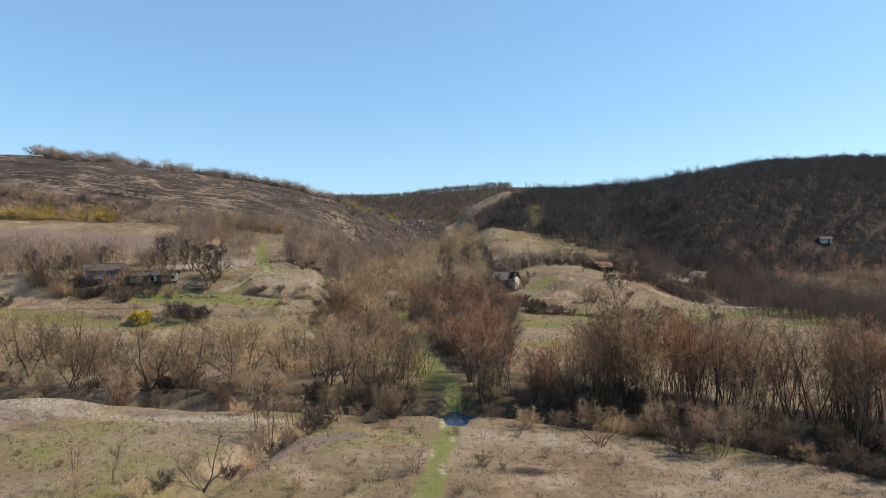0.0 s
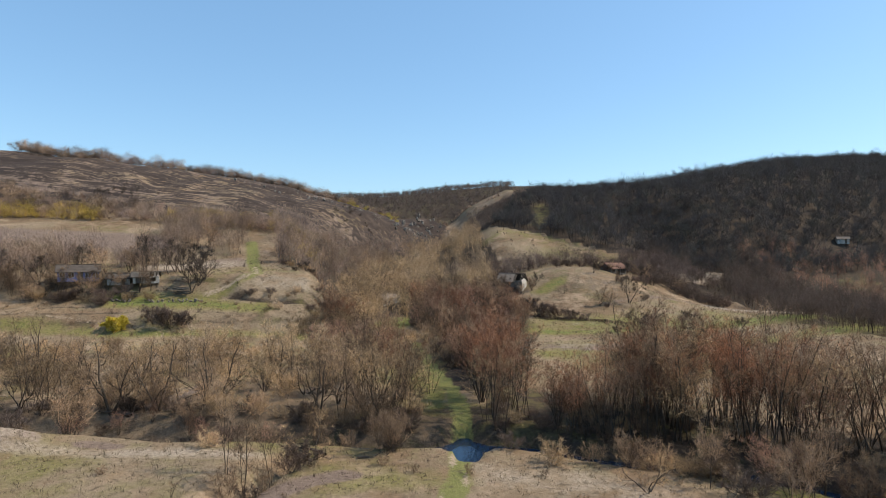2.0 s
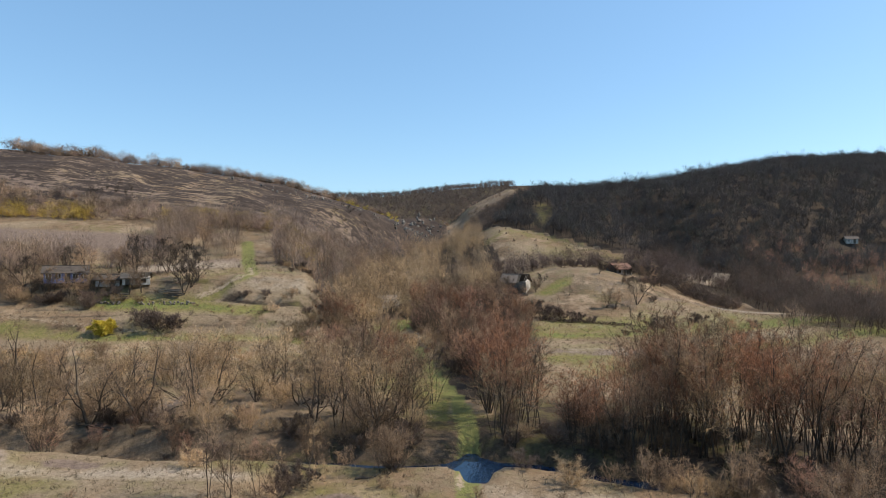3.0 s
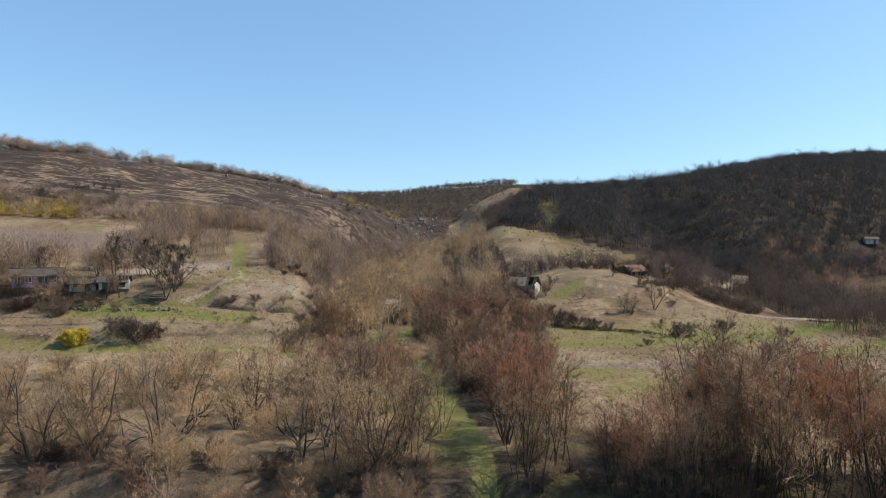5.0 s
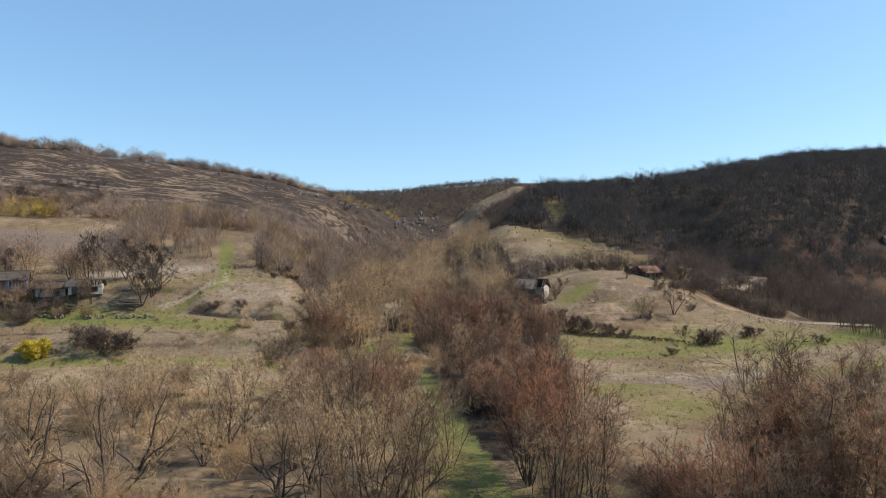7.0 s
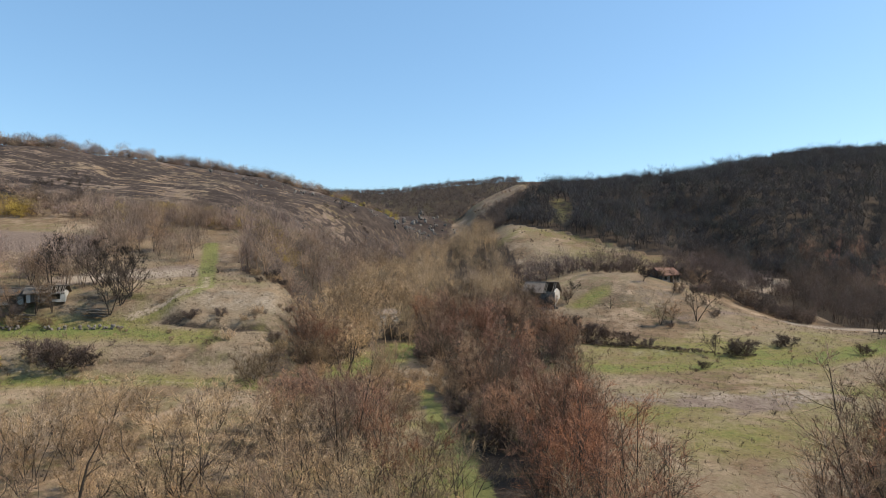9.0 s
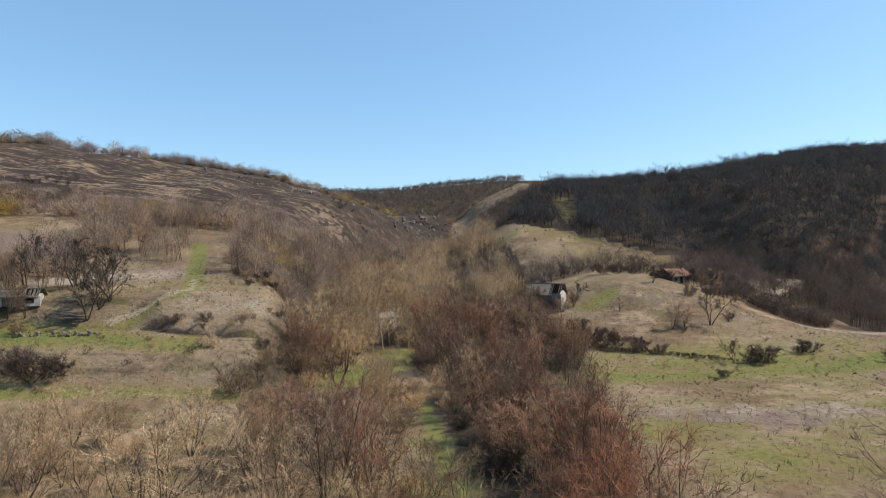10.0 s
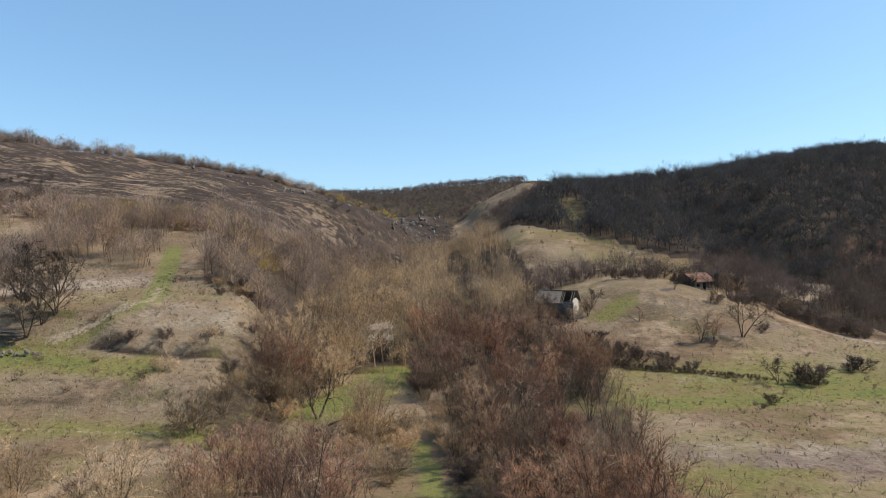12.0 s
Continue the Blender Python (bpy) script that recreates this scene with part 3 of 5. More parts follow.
def grow(seed, height, stems=1, lean=(3, 14), r0=0.14, bare=0.3, limbs=9, boughs=4, twigs=5, spread=(25, 50), twig_w=0.03, twig_l=(0.4, 0.95), wobble=0.16, lift=0.1, limb_l=0.42, sides=4, base_r=0.3, fine=False):
    p = Plant(seed)
    r = p.r
    for s in range(stems):
        az = 2 * math.pi * (s + r.uniform(0, 0.6)) / stems
        tilt = radians(r.uniform(*lean))
        d = np.array((math.cos(az) * math.sin(tilt), math.sin(az) * math.sin(tilt), math.cos(tilt)))
        length = height * r.uniform(0.72, 1.0)
        foot = np.array((math.cos(az), math.sin(az), 0)) * (base_r if stems > 1 else 0) * r.uniform(0.4, 1) - d * 0.35
        main = p.path(foot, d, length, 4 if fine else 6, wobble * 0.6, lift * 0.6)
        rad = r0 * length / height * r.uniform(0.8, 1.1)
        # all stems spring from one root collar below the ground
        p.tube([np.array((0, 0, -0.6)), *main] if stems > 1 else main, rad, rad * 0.14, sides, collar=stems > 1)
        for k in range(limbs):
            t = bare + (0.97 - bare) * (k + r.uniform(0, 1)) / limbs
            q, dd = p.along(main, t)
            ll = length * limb_l * (1.12 - t * 0.8) * r.uniform(0.7, 1.2)
            limb = p.path(q, p.turned(dd, *spread), ll, 3, wobble, lift)
            lr = max(rad * (1 - t * 0.85) * 0.52, 0.02)
            if fine:
                for a, b in zip(limb, limb[2:]):
                    p.blade(a, b, lr * 2.4)
            else:
                p.tube(limb, lr, lr * 0.3, 3)
            for j in range(boughs):
                u = r.uniform(0.25, 1.0)
                q2, d2 = p.along(limb, u)
                bl = ll * 0.55 * r.uniform(0.5, 1.15)
                bough = p.path(q2, p.turned(d2, 25, 70), bl, 2, wobble, lift)
                if fine or j > 1:
                    p.blade(bough[0], bough[1], max(twig_w * 1.4, lr * 0.5))
                    p.blade(bough[0] * 0.25 + bough[1] * 0.75, bough[2], twig_w * 1.2)
                else:
                    p.tube(bough, max(lr * 0.42, 0.014), 0.007, 3)
                for _ in range(twigs):
                    q3, d3 = p.along(bough, r.uniform(0.15, 1.0))
                    e = q3 + p.turned(unit(d3 + np.array((0, 0, lift * 3))), 12, 70) * r.uniform(*twig_l)
                    p.blade(q3, e, twig_w)
    return p


def wood_mesh(p):
    me = bpy.data.meshes.new("trunk")
    me.from_pydata([tuple(v) for v in p.wv], [], p.wf)
    me.polygons.foreach_set("use_smooth", [True] * len(p.wf))
    me.materials.append(BARK)
    return me


def blade_mesh(tv, mat, name="crown", tint=None):
    tv = np.asarray(tv, np.float32)
    n = len(tv)
    me = bpy.data.meshes.new(name)
    me.vertices.add(n)
    me.vertices.foreach_set("co", tv.ravel())
    me.loops.add(n)
    me.loops.foreach_set("vertex_index", np.arange(n, dtype=np.int32))
    me.polygons.add(n // 3)
    me.polygons.foreach_set("loop_start", np.arange(0, n, 3, dtype=np.int32))
    me.polygons.foreach_set("loop_total", np.full(n // 3, 3, np.int32))
    if tint is not None:
        me.attributes.new("tint", "FLOAT", "POINT").data.foreach_set("value", np.asarray(tint, np.float32))
    me.materials.append(mat)
    me.update(calc_edges=True)
    return me


def plant_thing(name, p, mat, label, category, group):
    root = tagged(new(name), label, category, group)
    for part_name, me in (("trunk" if category == "tree" else "woody_base", wood_mesh(p)), ("crown", blade_mesh(p.tv, mat))):
        ob = new(part_name, me)
        ob.parent = root
    return root


def stand(x, y, turn=0.0, size=1.0, tip=0.0, sink=0.0):
    return Matrix.Translation((x, y, float(land(x, y)) - sink)) @ Euler((radians(tip), 0, radians(turn))).to_matrix().to_4x4() @ Matrix.Scale(size, 4)


PLACED = {}


def put(kind, x, y, size=1.0, turn=None, tip=0.0):
    """Stand one more plant of a kind at x, y."""
    ob = KINDS[kind]
    turn = random.uniform(0, 360) if turn is None else turn
    if kind not in PLACED:
        PLACED[kind] = 1
        ob.matrix_basis = stand(x, y, turn, size, tip)
        return ob
    PLACED[kind] += 1
    twin = copy_thing(ob, Matrix())
    twin.matrix_basis = stand(x, y, turn, size, tip)
    return twin


KINDS = {}


def kind(name, thing, p, mat, label, category, group):
    KINDS[name] = plant_thing(thing, p, mat, label, category, group)


kind("tall_a", "bare_tree", grow(1, 11.5, 4, (3, 16), 0.095, 0.3, 10, 5, 9, (22, 52), 0.024, base_r=1.4), TW_RED, "tall leafless willow with several reddish-brown stems beside the creek", "tree", "trees along the creek")
kind("tall_b", "bare_tree", grow(2, 12, 3, (3, 14), 0.115, 0.3, 11, 5, 9, (24, 56), 0.024, base_r=1.5), TW_GREY, "tall leafless grey-brown tree with upright forking stems", "tree", "trees along the creek")
kind("tall_c", "bare_tree", grow(3, 10.5, 6, (5, 22), 0.075, 0.26, 9, 5, 8, (22, 56), 0.024, base_r=1.2), TW_TAN, "leafless multi-stemmed willow with tan twigs beside the creek", "tree", "trees along the creek")
kind("gnarl_a", "crooked_tree", grow(4, 9.2, 3, (8, 32), 0.2, 0.28, 8, 5, 7, (28, 64), 0.02, wobble=0.36, limb_l=0.46), TW_GREY, "gnarled dark leafless tree with crooked limbs", "tree", "crooked trees along the creek")
kind("gnarl_b", "crooked_tree", grow(5, 9.0, 3, (15, 42), 0.17, 0.3, 7, 5, 7, (28, 62), 0.02, wobble=0.34, limb_l=0.44), TW_OLIVE, "leaning crooked leafless tree with tan twig ends", "tree", "crooked trees along the creek")
kind("gnarl_c", "crooked_tree", grow(18, 8.4, 2, (4, 30), 0.25, 0.22, 8, 6, 7, (32, 70), 0.02, wobble=0.38, limb_l=0.58), TW_GREY, "old dark leafless tree with wide crooked limbs", "tree", "crooked trees along the creek")
kind("thin_a", "young_tree", grow(6, 7, 2, (2, 10), 0.06, 0.25, 9, 4, 6, (25, 50), 0.022), TW_GREY, "slender leafless young tree on the grassy bank", "tree", "young trees")
kind("red_a", "red_willow", grow(7, 10, 9, (8, 26), 0.08, 0.28, 8, 4, 9, (16, 42), 0.024, lift=0.14), TW_RED, "dense leafless willow with a reddish crown of twigs", "tree", "willows in the grove")
kind("red_b", "brown_willow", grow(8, 8, 10, (10, 32), 0.07, 0.2, 7, 4, 8, (18, 46), 0.024, lift=0.14), TW_PURPLE, "dense leafless purple-brown willow thicket in the grove", "tree", "willows in the grove")
kind("red_c", "brown_willow", grow(19, 8.5, 8, (8, 30), 0.08, 0.22, 8, 4, 8, (16, 44), 0.024, lift=0.12), TW_GREY, "dense leafless grey-brown willow in the grove", "tree", "willows in the grove")
kind("tan_a", "tan_willow", grow(9, 8.5, 8, (12, 36), 0.08, 0.2, 8, 5, 9, (18, 50), 0.026, lift=0.1), TW_TAN, "round leafless willow with golden-tan twigs", "tree", "tan willows by the wood")
kind("haze_a", "scrub_willow", grow(15, 4.6, 9, (8, 40), 0.04, 0.15, 7, 4, 8, (18, 52), 0.02, (0.4, 0.9), lift=0.1, base_r=0.6, sides=3, fine=True), TW_OLIVE, "leafless scrub willow with a pale tan haze of twigs", "shrub", "scrub willows on the flat")
kind("haze_b", "scrub_willow", grow(16, 5.4, 8, (6, 34), 0.045, 0.15, 7, 4, 8, (18, 50), 0.02, (0.4, 0.9), lift=0.1, base_r=0.6, sides=3, fine=True), TW_GREY, "leafless grey-brown scrub willow of many thin stems", "shrub", "scrub willows on the flat")
kind("orch_a", "orchard_tree", grow(10, 6.5, 3, (6, 26), 0.13, 0.3, 8, 6, 10, (25, 60), 0.028, wobble=0.24, limb_l=0.5, base_r=0.12), TW_DARK, "dark leafless fruit tree with a spreading crown", "tree", "fruit trees")
kind("orch_b", "orchard_tree", grow(17, 6.0, 4, (8, 34), 0.1, 0.28, 7, 6, 9, (25, 60), 0.028, wobble=0.26, limb_l=0.5, base_r=0.12), TW_GREY, "leafless grey-brown fruit tree forking near the ground", "tree", "fruit trees")
kind("bush_a", "bush", grow(11, 2.6, 12, (15, 62), 0.03, 0.1, 5, 4, 6, (15, 45), 0.034, (0.3, 0.7), base_r=0.5, sides=3, fine=True), TW_BRUSH, "rounded dark leafless bush on dry grass", "bush", "bushes")
kind("bush_b", "bush", grow(12, 2.4, 12, (10, 55), 0.026, 0.1, 5, 4, 6, (15, 40), 0.022, (0.3, 0.7), base_r=0.5, sides=3, fine=True), TW_TAN, "leafless tan-orange bush of upright shoots", "bush", "bushes")
kind("bush_c", "shrub", grow(13, 1.5, 7, (10, 50), 0.016, 0.15, 5, 3, 4, (15, 45), 0.016, (0.2, 0.5), base_r=0.3, sides=3, fine=True), TW_GREY, "small leafless grey-brown shrub in dry grass", "bush", "small shrubs")
kind("bush_y", "yellow_bush", grow(14, 2.2, 16, (4, 62), 0.03, 0.08, 7, 6, 10, (15, 60), 0.07, (0.3, 0.6), base_r=0.4, sides=3, fine=True), TW_YELLOW, "bright yellow flowering bush on the grassy slope", "bush", "yellow bushes")

R = random.Random(5)

# row along the far bank of the creek, east of the track
for k in range(70):
    x = 3.5 + k * 0.98 + R.uniform(-1.2, 1.2)
    y = float(creek_y(x)) + 3.5 + (6 if 7 < x < 22 else 15) * R.random() ** 1.3
    put(R.choice(["tall_a", "tall_b", "tall_c", "tall_a", "tall_b", "red_b"]), x, y, R.uniform(0.8, 1.12) * (1.08 if x > 22 else 0.82 if x > 7 else 1.0), tip=R.uniform(-3, 3))
for k in range(64):
    x = R.uniform(19, 72)
    put(R.choice(["tall_a", "tall_b", "tall_a", "tall_c"]), x, min(float(creek_y(x)) + R.uniform(4, 26), R.uniform(78, 86)), R.uniform(0.9, 1.2), tip=R.uniform(-3, 3))
# and west of it
for k in range(42):
    x = -3.5 - k * 1.65 + R.uniform(-1.2, 1.2)
    y = float(creek_y(x)) + R.uniform(4, 22)
    put(R.choice(["gnarl_a", "gnarl_b", "tall_c", "gnarl_c", "gnarl_a"] if x < -14 else ["tall_b", "tall_c", "gnarl_a", "gnarl_b"]), x, y, R.uniform(0.7, 1.05), tip=R.uniform(-5, 5))
for k in range(112):
    x = R.uniform(-76, -4)
    put(R.choice(["haze_a", "haze_a", "haze_b", "tan_a"]), x, float(creek_y(x)) + R.uniform(3.5, 36), R.uniform(0.45, 0.85) * (0.75 if x > -12 else 1))
for x, y, k, s in ((-5, 79.5, "tall_b", 0.8), (-8, 82, "gnarl_a", 0.85), (-10.5, 84, "tall_c", 0.85), (-6, 84.5, "gnarl_b", 0.8), (-4.2, 82.5, "tall_c", 0.7), (-12, 80, "tall_b", 0.8), (-9, 88, "tall_c", 0.8), (-13.5, 86, "gnarl_a", 0.9), (-15, 82, "gnarl_c", 0.8), (-7.5, 78.8, "gnarl_c", 0.7)):
    put(k, x, y, s)
for x, y, s in ((3.9, 87, 1.1), (6.2, 92, 1.1), (8.5, 97, 1.0), (-6.5, 90, 0.95), (-9, 96, 0.9)):
    put("red_a", x, y, s)
# near bank
for x, y, k, s in ((15.2, 59.5, "gnarl_b", 0.55), (25.6, 57.5, "haze_b", 0.95), (27.5, 58.5, "thin_a", 0.8), (20.5, 60.5, "thin_a", 0.75), (-2.4, 51.9, "bush_c", 1.6), (-19.4, 50, "gnarl_a", 0.56), (-20.8, 51.5, "bush_c", 1.0), (-18.3, 53.5, "bush_a", 0.55), (-17.2, 55.3, "bush_b", 0.7), (-15.6, 57.8, "bush_a", 0.6), (-15.2, 60.2, "haze_b", 0.5), (-13.6, 62.8, "bush_a", 0.75), (-17.5, 58.5, "haze_b", 0.6), (-13, 64.5, "bush_a", 1.0), (-21.5, 47.5, "bush_a", 0.6), (-22.5, 45.5, "bush_b", 0.8), (-26.5, 44.5, "haze_b", 0.5), (-18.5, 61.5, "thin_a", 1.05), (-16.8, 60.5, "thin_a", 1.1), (-15.2, 62.5, "thin_a", 0.9), (-27.5, 46.5, "thin_a", 0.7), (-25.5, 48, "thin_a", 0.6), (-12.3, 66, "gnarl_b", 0.6), (9, 66, "bush_b", 1.1), (12.5, 66, "bush_c", 1.6), (3.5, 54, "bush_c", 1.1), (35, 54, "gnarl_a", 0.7), (38, 50, "tall_b", 0.6), (42, 48, "gnarl_b", 0.7), (30.5, 57, "haze_b", 0.8), (22.5, 58, "bush_a", 1.2)):
    put(k, x, y, s)
for k in range(40):
    x = R.uniform(-40, 40)
    put("bush_c", x, R.uniform(45, min(65, float(creek_y(x)) - 6)), R.uniform(0.35, 0.9))
for k in range(32):
    x = R.uniform(-44, -7)
    put(R.choice(["red_b", "bush_a", "red_c"]), x, float(creek_y(x)) + R.uniform(-3.2, 3.5), R.uniform(0.22, 0.38))
for k in range(125):
    x = R.uniform(-70, 60)
    if abs(x - 1.5) < 4:
        continue
    put(R.choice(["bush_a", "bush_b", "haze_b", "bush_a"]), x, float(creek_y(x)) + R.choice([-4.8, 4, 4, 7]) + R.uniform(-1, 1.5), R.uniform(0.5, 0.95))
for k in range(56):
    x = R.uniform(5, 64)
    put(R.choice(["bush_a", "bush_a", "haze_b"]), x, float(creek_y(x)) + R.uniform(3, 18), R.uniform(0.4, 0.75))
for k in range(44):
    x = R.uniform(15, 52)
    put(R.choice(["haze_b", "bush_a", "bush_b", "bush_a"]), x, float(creek_y(x)) - R.uniform(1.8, 5.2), R.uniform(0.5, 0.95))
for k in range(12):
    x = R.uniform(24, 56)
    put(R.choice(["tall_b", "red_b", "gnarl_a"]), x, float(creek_y(x)) - R.uniform(2.5, 5), R.uniform(0.45, 0.7))
# grove east of the green track
for k in range(118):
    y = R.uniform(98, 190)
    lo, hi = np.interp(y, [98, 110, 118, 125, 150, 188], [4, 0.6, -1.8, -3.8, -7.2, -9]), np.interp(y, [98, 115, 150, 188], [10, 11.5, 18, 15])
    put(R.choice(["red_a", "red_b", "red_b", "red_c", "red_c", "red_b", "tall_b"]), R.uniform(lo, hi), y, R.uniform(0.6, 0.95))
for k in range(16):
    put(R.choice(["bush_b", "bush_b", "haze_b"]), R.uniform(-13, -7), R.uniform(108, 136), R.uniform(0.6, 1.2))
for k in range(34):
    y = R.uniform(104, 160)
    put(R.choice(["haze_b", "bush_a", "bush_b"]), float(np.interp(y, [104, 118, 125, 150, 160], [2.0, -1.6, -3.4, -6.4, -7.4])) + R.uniform(-0.8, 2.5), y, R.uniform(0.5, 1.0))
# thickets west of the track
for x, y, k, s in ((-16.5, 110, "red_b", 0.8), (-13, 113, "red_b", 0.8), (-19, 106, "red_b", 0.75), (-10.5, 111, "red_b", 0.7), (-17.5, 115, "red_b", 0.75), (-14, 117.5, "red_b", 0.7), (-12, 107, "red_b", 0.75), (-15, 108, "red_b", 0.8), (-18, 110.5, "red_b", 0.8), (-14.5, 112, "red_b", 0.7), (-16, 113.5, "red_c", 0.75), (-20.5, 109, "red_b", 0.7), (-11.5, 109.5, "red_b", 0.65), (-19.5, 113, "red_b", 0.65), (-26, 130, "tan_a", 0.6), (-22, 143, "red_a", 0.7), (-19, 140, "red_c", 0.7), (-21, 137, "tan_a", 0.75), (-24, 141, "red_c", 0.8), (-27.3, 125.7, "bush_b", 1.9), (-12.4, 130, "bush_b", 1.5), (-10.3, 124.7, "bush_b", 1.6), (-9.5, 120, "bush_b", 1.2), (-20.5, 141, "red_a", 0.85), (-23.5, 138.5, "red_a", 0.75), (-18, 145, "tan_a", 0.85), (-25, 144, "red_b", 0.9), (-13, 168, "bush_a", 1.7), (-10.5, 166, "bush_a", 1.5), (-22, 148, "tan_a", 0.85), (-20, 156, "tan_a", 0.9), (-60.6, 124.5, "bush_y", 1.35), (-54.5, 127, "bush_a", 1.7), (-51.5, 126.5, "bush_a", 1.9), (-49.5, 127.5, "bush_a", 1.2), (-41, 140.5, "bush_a", 0.7), (-33, 102, "orch_b", 0.7), (-40, 106, "thin_a", 0.7), (-28, 108, "orch_b", 0.65), (-90, 128, "bush_a", 1.2), (-17.3, 135.3, "gnarl_c", 0.8), (-30, 106, "haze_a", 0.7), (-68, 133, "bush_a", 0.8)):
    put(k, x, y, s)
for k in range(26):
    y = R.uniform(133, 168)
    put(R.choice(["bush_b", "haze_b", "bush_b", "bush_a"]), -19.5 - R.uniform(0, 6) + (y - 140) * 0.05, y, R.uniform(0.6, 1.2))
for k in range(40):
    y = R.uniform(148, 215)
    x = R.uniform(-26, -14) + max(0, y - 166) * R.uniform(0, 0.3) - (y - 150) * 0.1
    if abs(x + 15) + abs(y - 177) > 7 and not (150 < y < 182 and abs(x + 3.4 + 0.112 * (y - 67)) < 2.2):
        put(R.choice(["tan_a", "tan_a", "tall_c"]), x, y, R.uniform(0.65, 1.15))
# fruit trees and bushes on the terraces and the knoll
for x, y, s in ((-53.5, 141.2, 1.0), (-52.7, 142.9, 1.05), (-51.9, 144.5, 1.1), (-54.8, 145.5, 0.95), (-63.7, 139.9, 1.1), (-70.5, 157, 1.3), (-66.1, 159.6, 1.15), (-62.5, 175, 1.25), (-58.5, 148.5, 1.0), (-61, 151, 1.1), (-57, 153, 1.1), (-66, 147, 1.1), (-71, 150, 1.1), (-76, 147, 1.1), (-82, 150, 1.0), (-69.8, 138.6, 0.95), (-72.6, 136.8, 0.8), (-77.5, 136.2, 0.75), (-81, 136.5, 0.95), (-84, 139, 1.1), (-88, 137, 1.0), (-92, 140, 1.1), (40.1, 172.1, 0.9), (42.5, 172.8, 0.75), (48.4, 174.8, 1.3), (43.6, 193.7, 0.6), (48.9, 188.7, 0.6), (57.5, 200, 0.9), (60.5, 203, 0.85), (63, 206, 0.9), (24.5, 187, 0.7), (15, 185, 1.0), (14, 189, 1.0), (16.5, 187, 0.9), (25.8, 190, 0.7), (72, 203, 0.8), (79.5, 193, 0.7), (84, 172, 0.85), (41.8, 151, 0.62)):
    put(R.choice(["orch_a", "orch_b"]), x, y, s)
put("gnarl_a", 32.5, 181.5, 0.34, tip=30)
for x, y, k, s in ((17, 187, "haze_b", 0.8), (19.3, 186.6, "bush_a", 1.2), (21.2, 186.5, "haze_b", 0.6), (15.2, 188, "haze_b", 0.9), (24.6, 188.2, "haze_b", 0.65), (49.2, 201.3, "bush_a", 1.1), (50.5, 201, "orch_b", 0.6), (56.2, 202.6, "orch_a", 0.85), (-79.2, 137.6, "orch_b", 0.95), (-72.8, 138.2, "orch_a", 0.85), (-66.8, 139.4, "orch_b", 0.8), (-61.6, 140.4, "orch_b", 0.75), (-76.6, 136.9, "thin_a", 0.8), (-74.2, 137.6, "orch_b", 0.75), (-71.6, 138.6, "haze_b", 0.8), (-78, 135.6, "bush_b", 1.1), (-75.5, 135.4, "bush_a", 1.2), (-84.5, 135.4, "haze_b", 1.0), (-87.5, 135.8, "haze_b", 1.0), (-82.4, 134.4, "haze_b", 0.8), (-90.5, 136.5, "haze_b", 1.1), (-66.5, 138.4, "bush_a", 1.2), (-68.3, 133.5, "bush_a", 1.1)):
    put(k, x, y, s)
for x, y, s in ((-69, 135.8, 1.3), (-64.5, 136.8, 1.0), (-60.5, 137.2, 0.9), (-82, 135.5, 1.5), (-76.5, 134.2, 1.2), (-72, 134.5, 1.0)):
    put(R.choice(["bush_a", "bush_b"]), x, y, s)
for x, y, s in ((46.1, 150.3, 1.5), (44.4, 150.2, 1.0), (57.5, 157.9, 1.1), (55.9, 157.6, 0.7), (35.6, 140.9, 0.6), (66, 150, 0.9), (22.9, 164.5, 1.7), (24.6, 163, 1.5), (30.6, 161.6, 1.0), (53.7, 178.2, 0.7), (27, 163, 1.2), (29.5, 160, 1.0), (22, 172, 1.5), (33, 158, 0.8), (50.5, 189.5, 0.9), (41.5, 170.5, 0.5)):
    put("bush_a", x, y, s)
for x, y, s in ((58.5, 198.5, 1.0), (56.5, 195, 0.9), (61, 200, 1.1), (64, 203, 1.2), (46, 199, 0.9), (42, 204, 1.1), (39, 207, 1.2), (36, 209, 1.3)):
    put("bush_a", x, y, s)
for k in range(30):
    x = 22 + k * 0.9
    put("bush_a", x, float(np.interp(x, [22, 25.3, 32.1, 37.6, 40, 50], [161, 159.9, 157.2, 154, 152.8, 150])) + R.uniform(-0.4, 0.4), R.uniform(0.22, 0.5) * (1.2 - k / 60))
for k in range(36):
    put("bush_c", R.uniform(20, 80), R.uniform(136, 172), R.uniform(0.25, 0.6))
for k in range(44):
    y = R.uniform(122, 168)
    put(R.choice(["bush_c", "bush_a", "bush_b"]), float(edge_left(y)) - R.uniform(2, 16), y, R.uniform(0.4, 0.9))
for k in range(80):
    x, y = R.uniform(-90, -24), R.uniform(112, 144)
    put("bush_c", x, y, R.uniform(0.25, 0.75))

# ---- woods too many to count ----


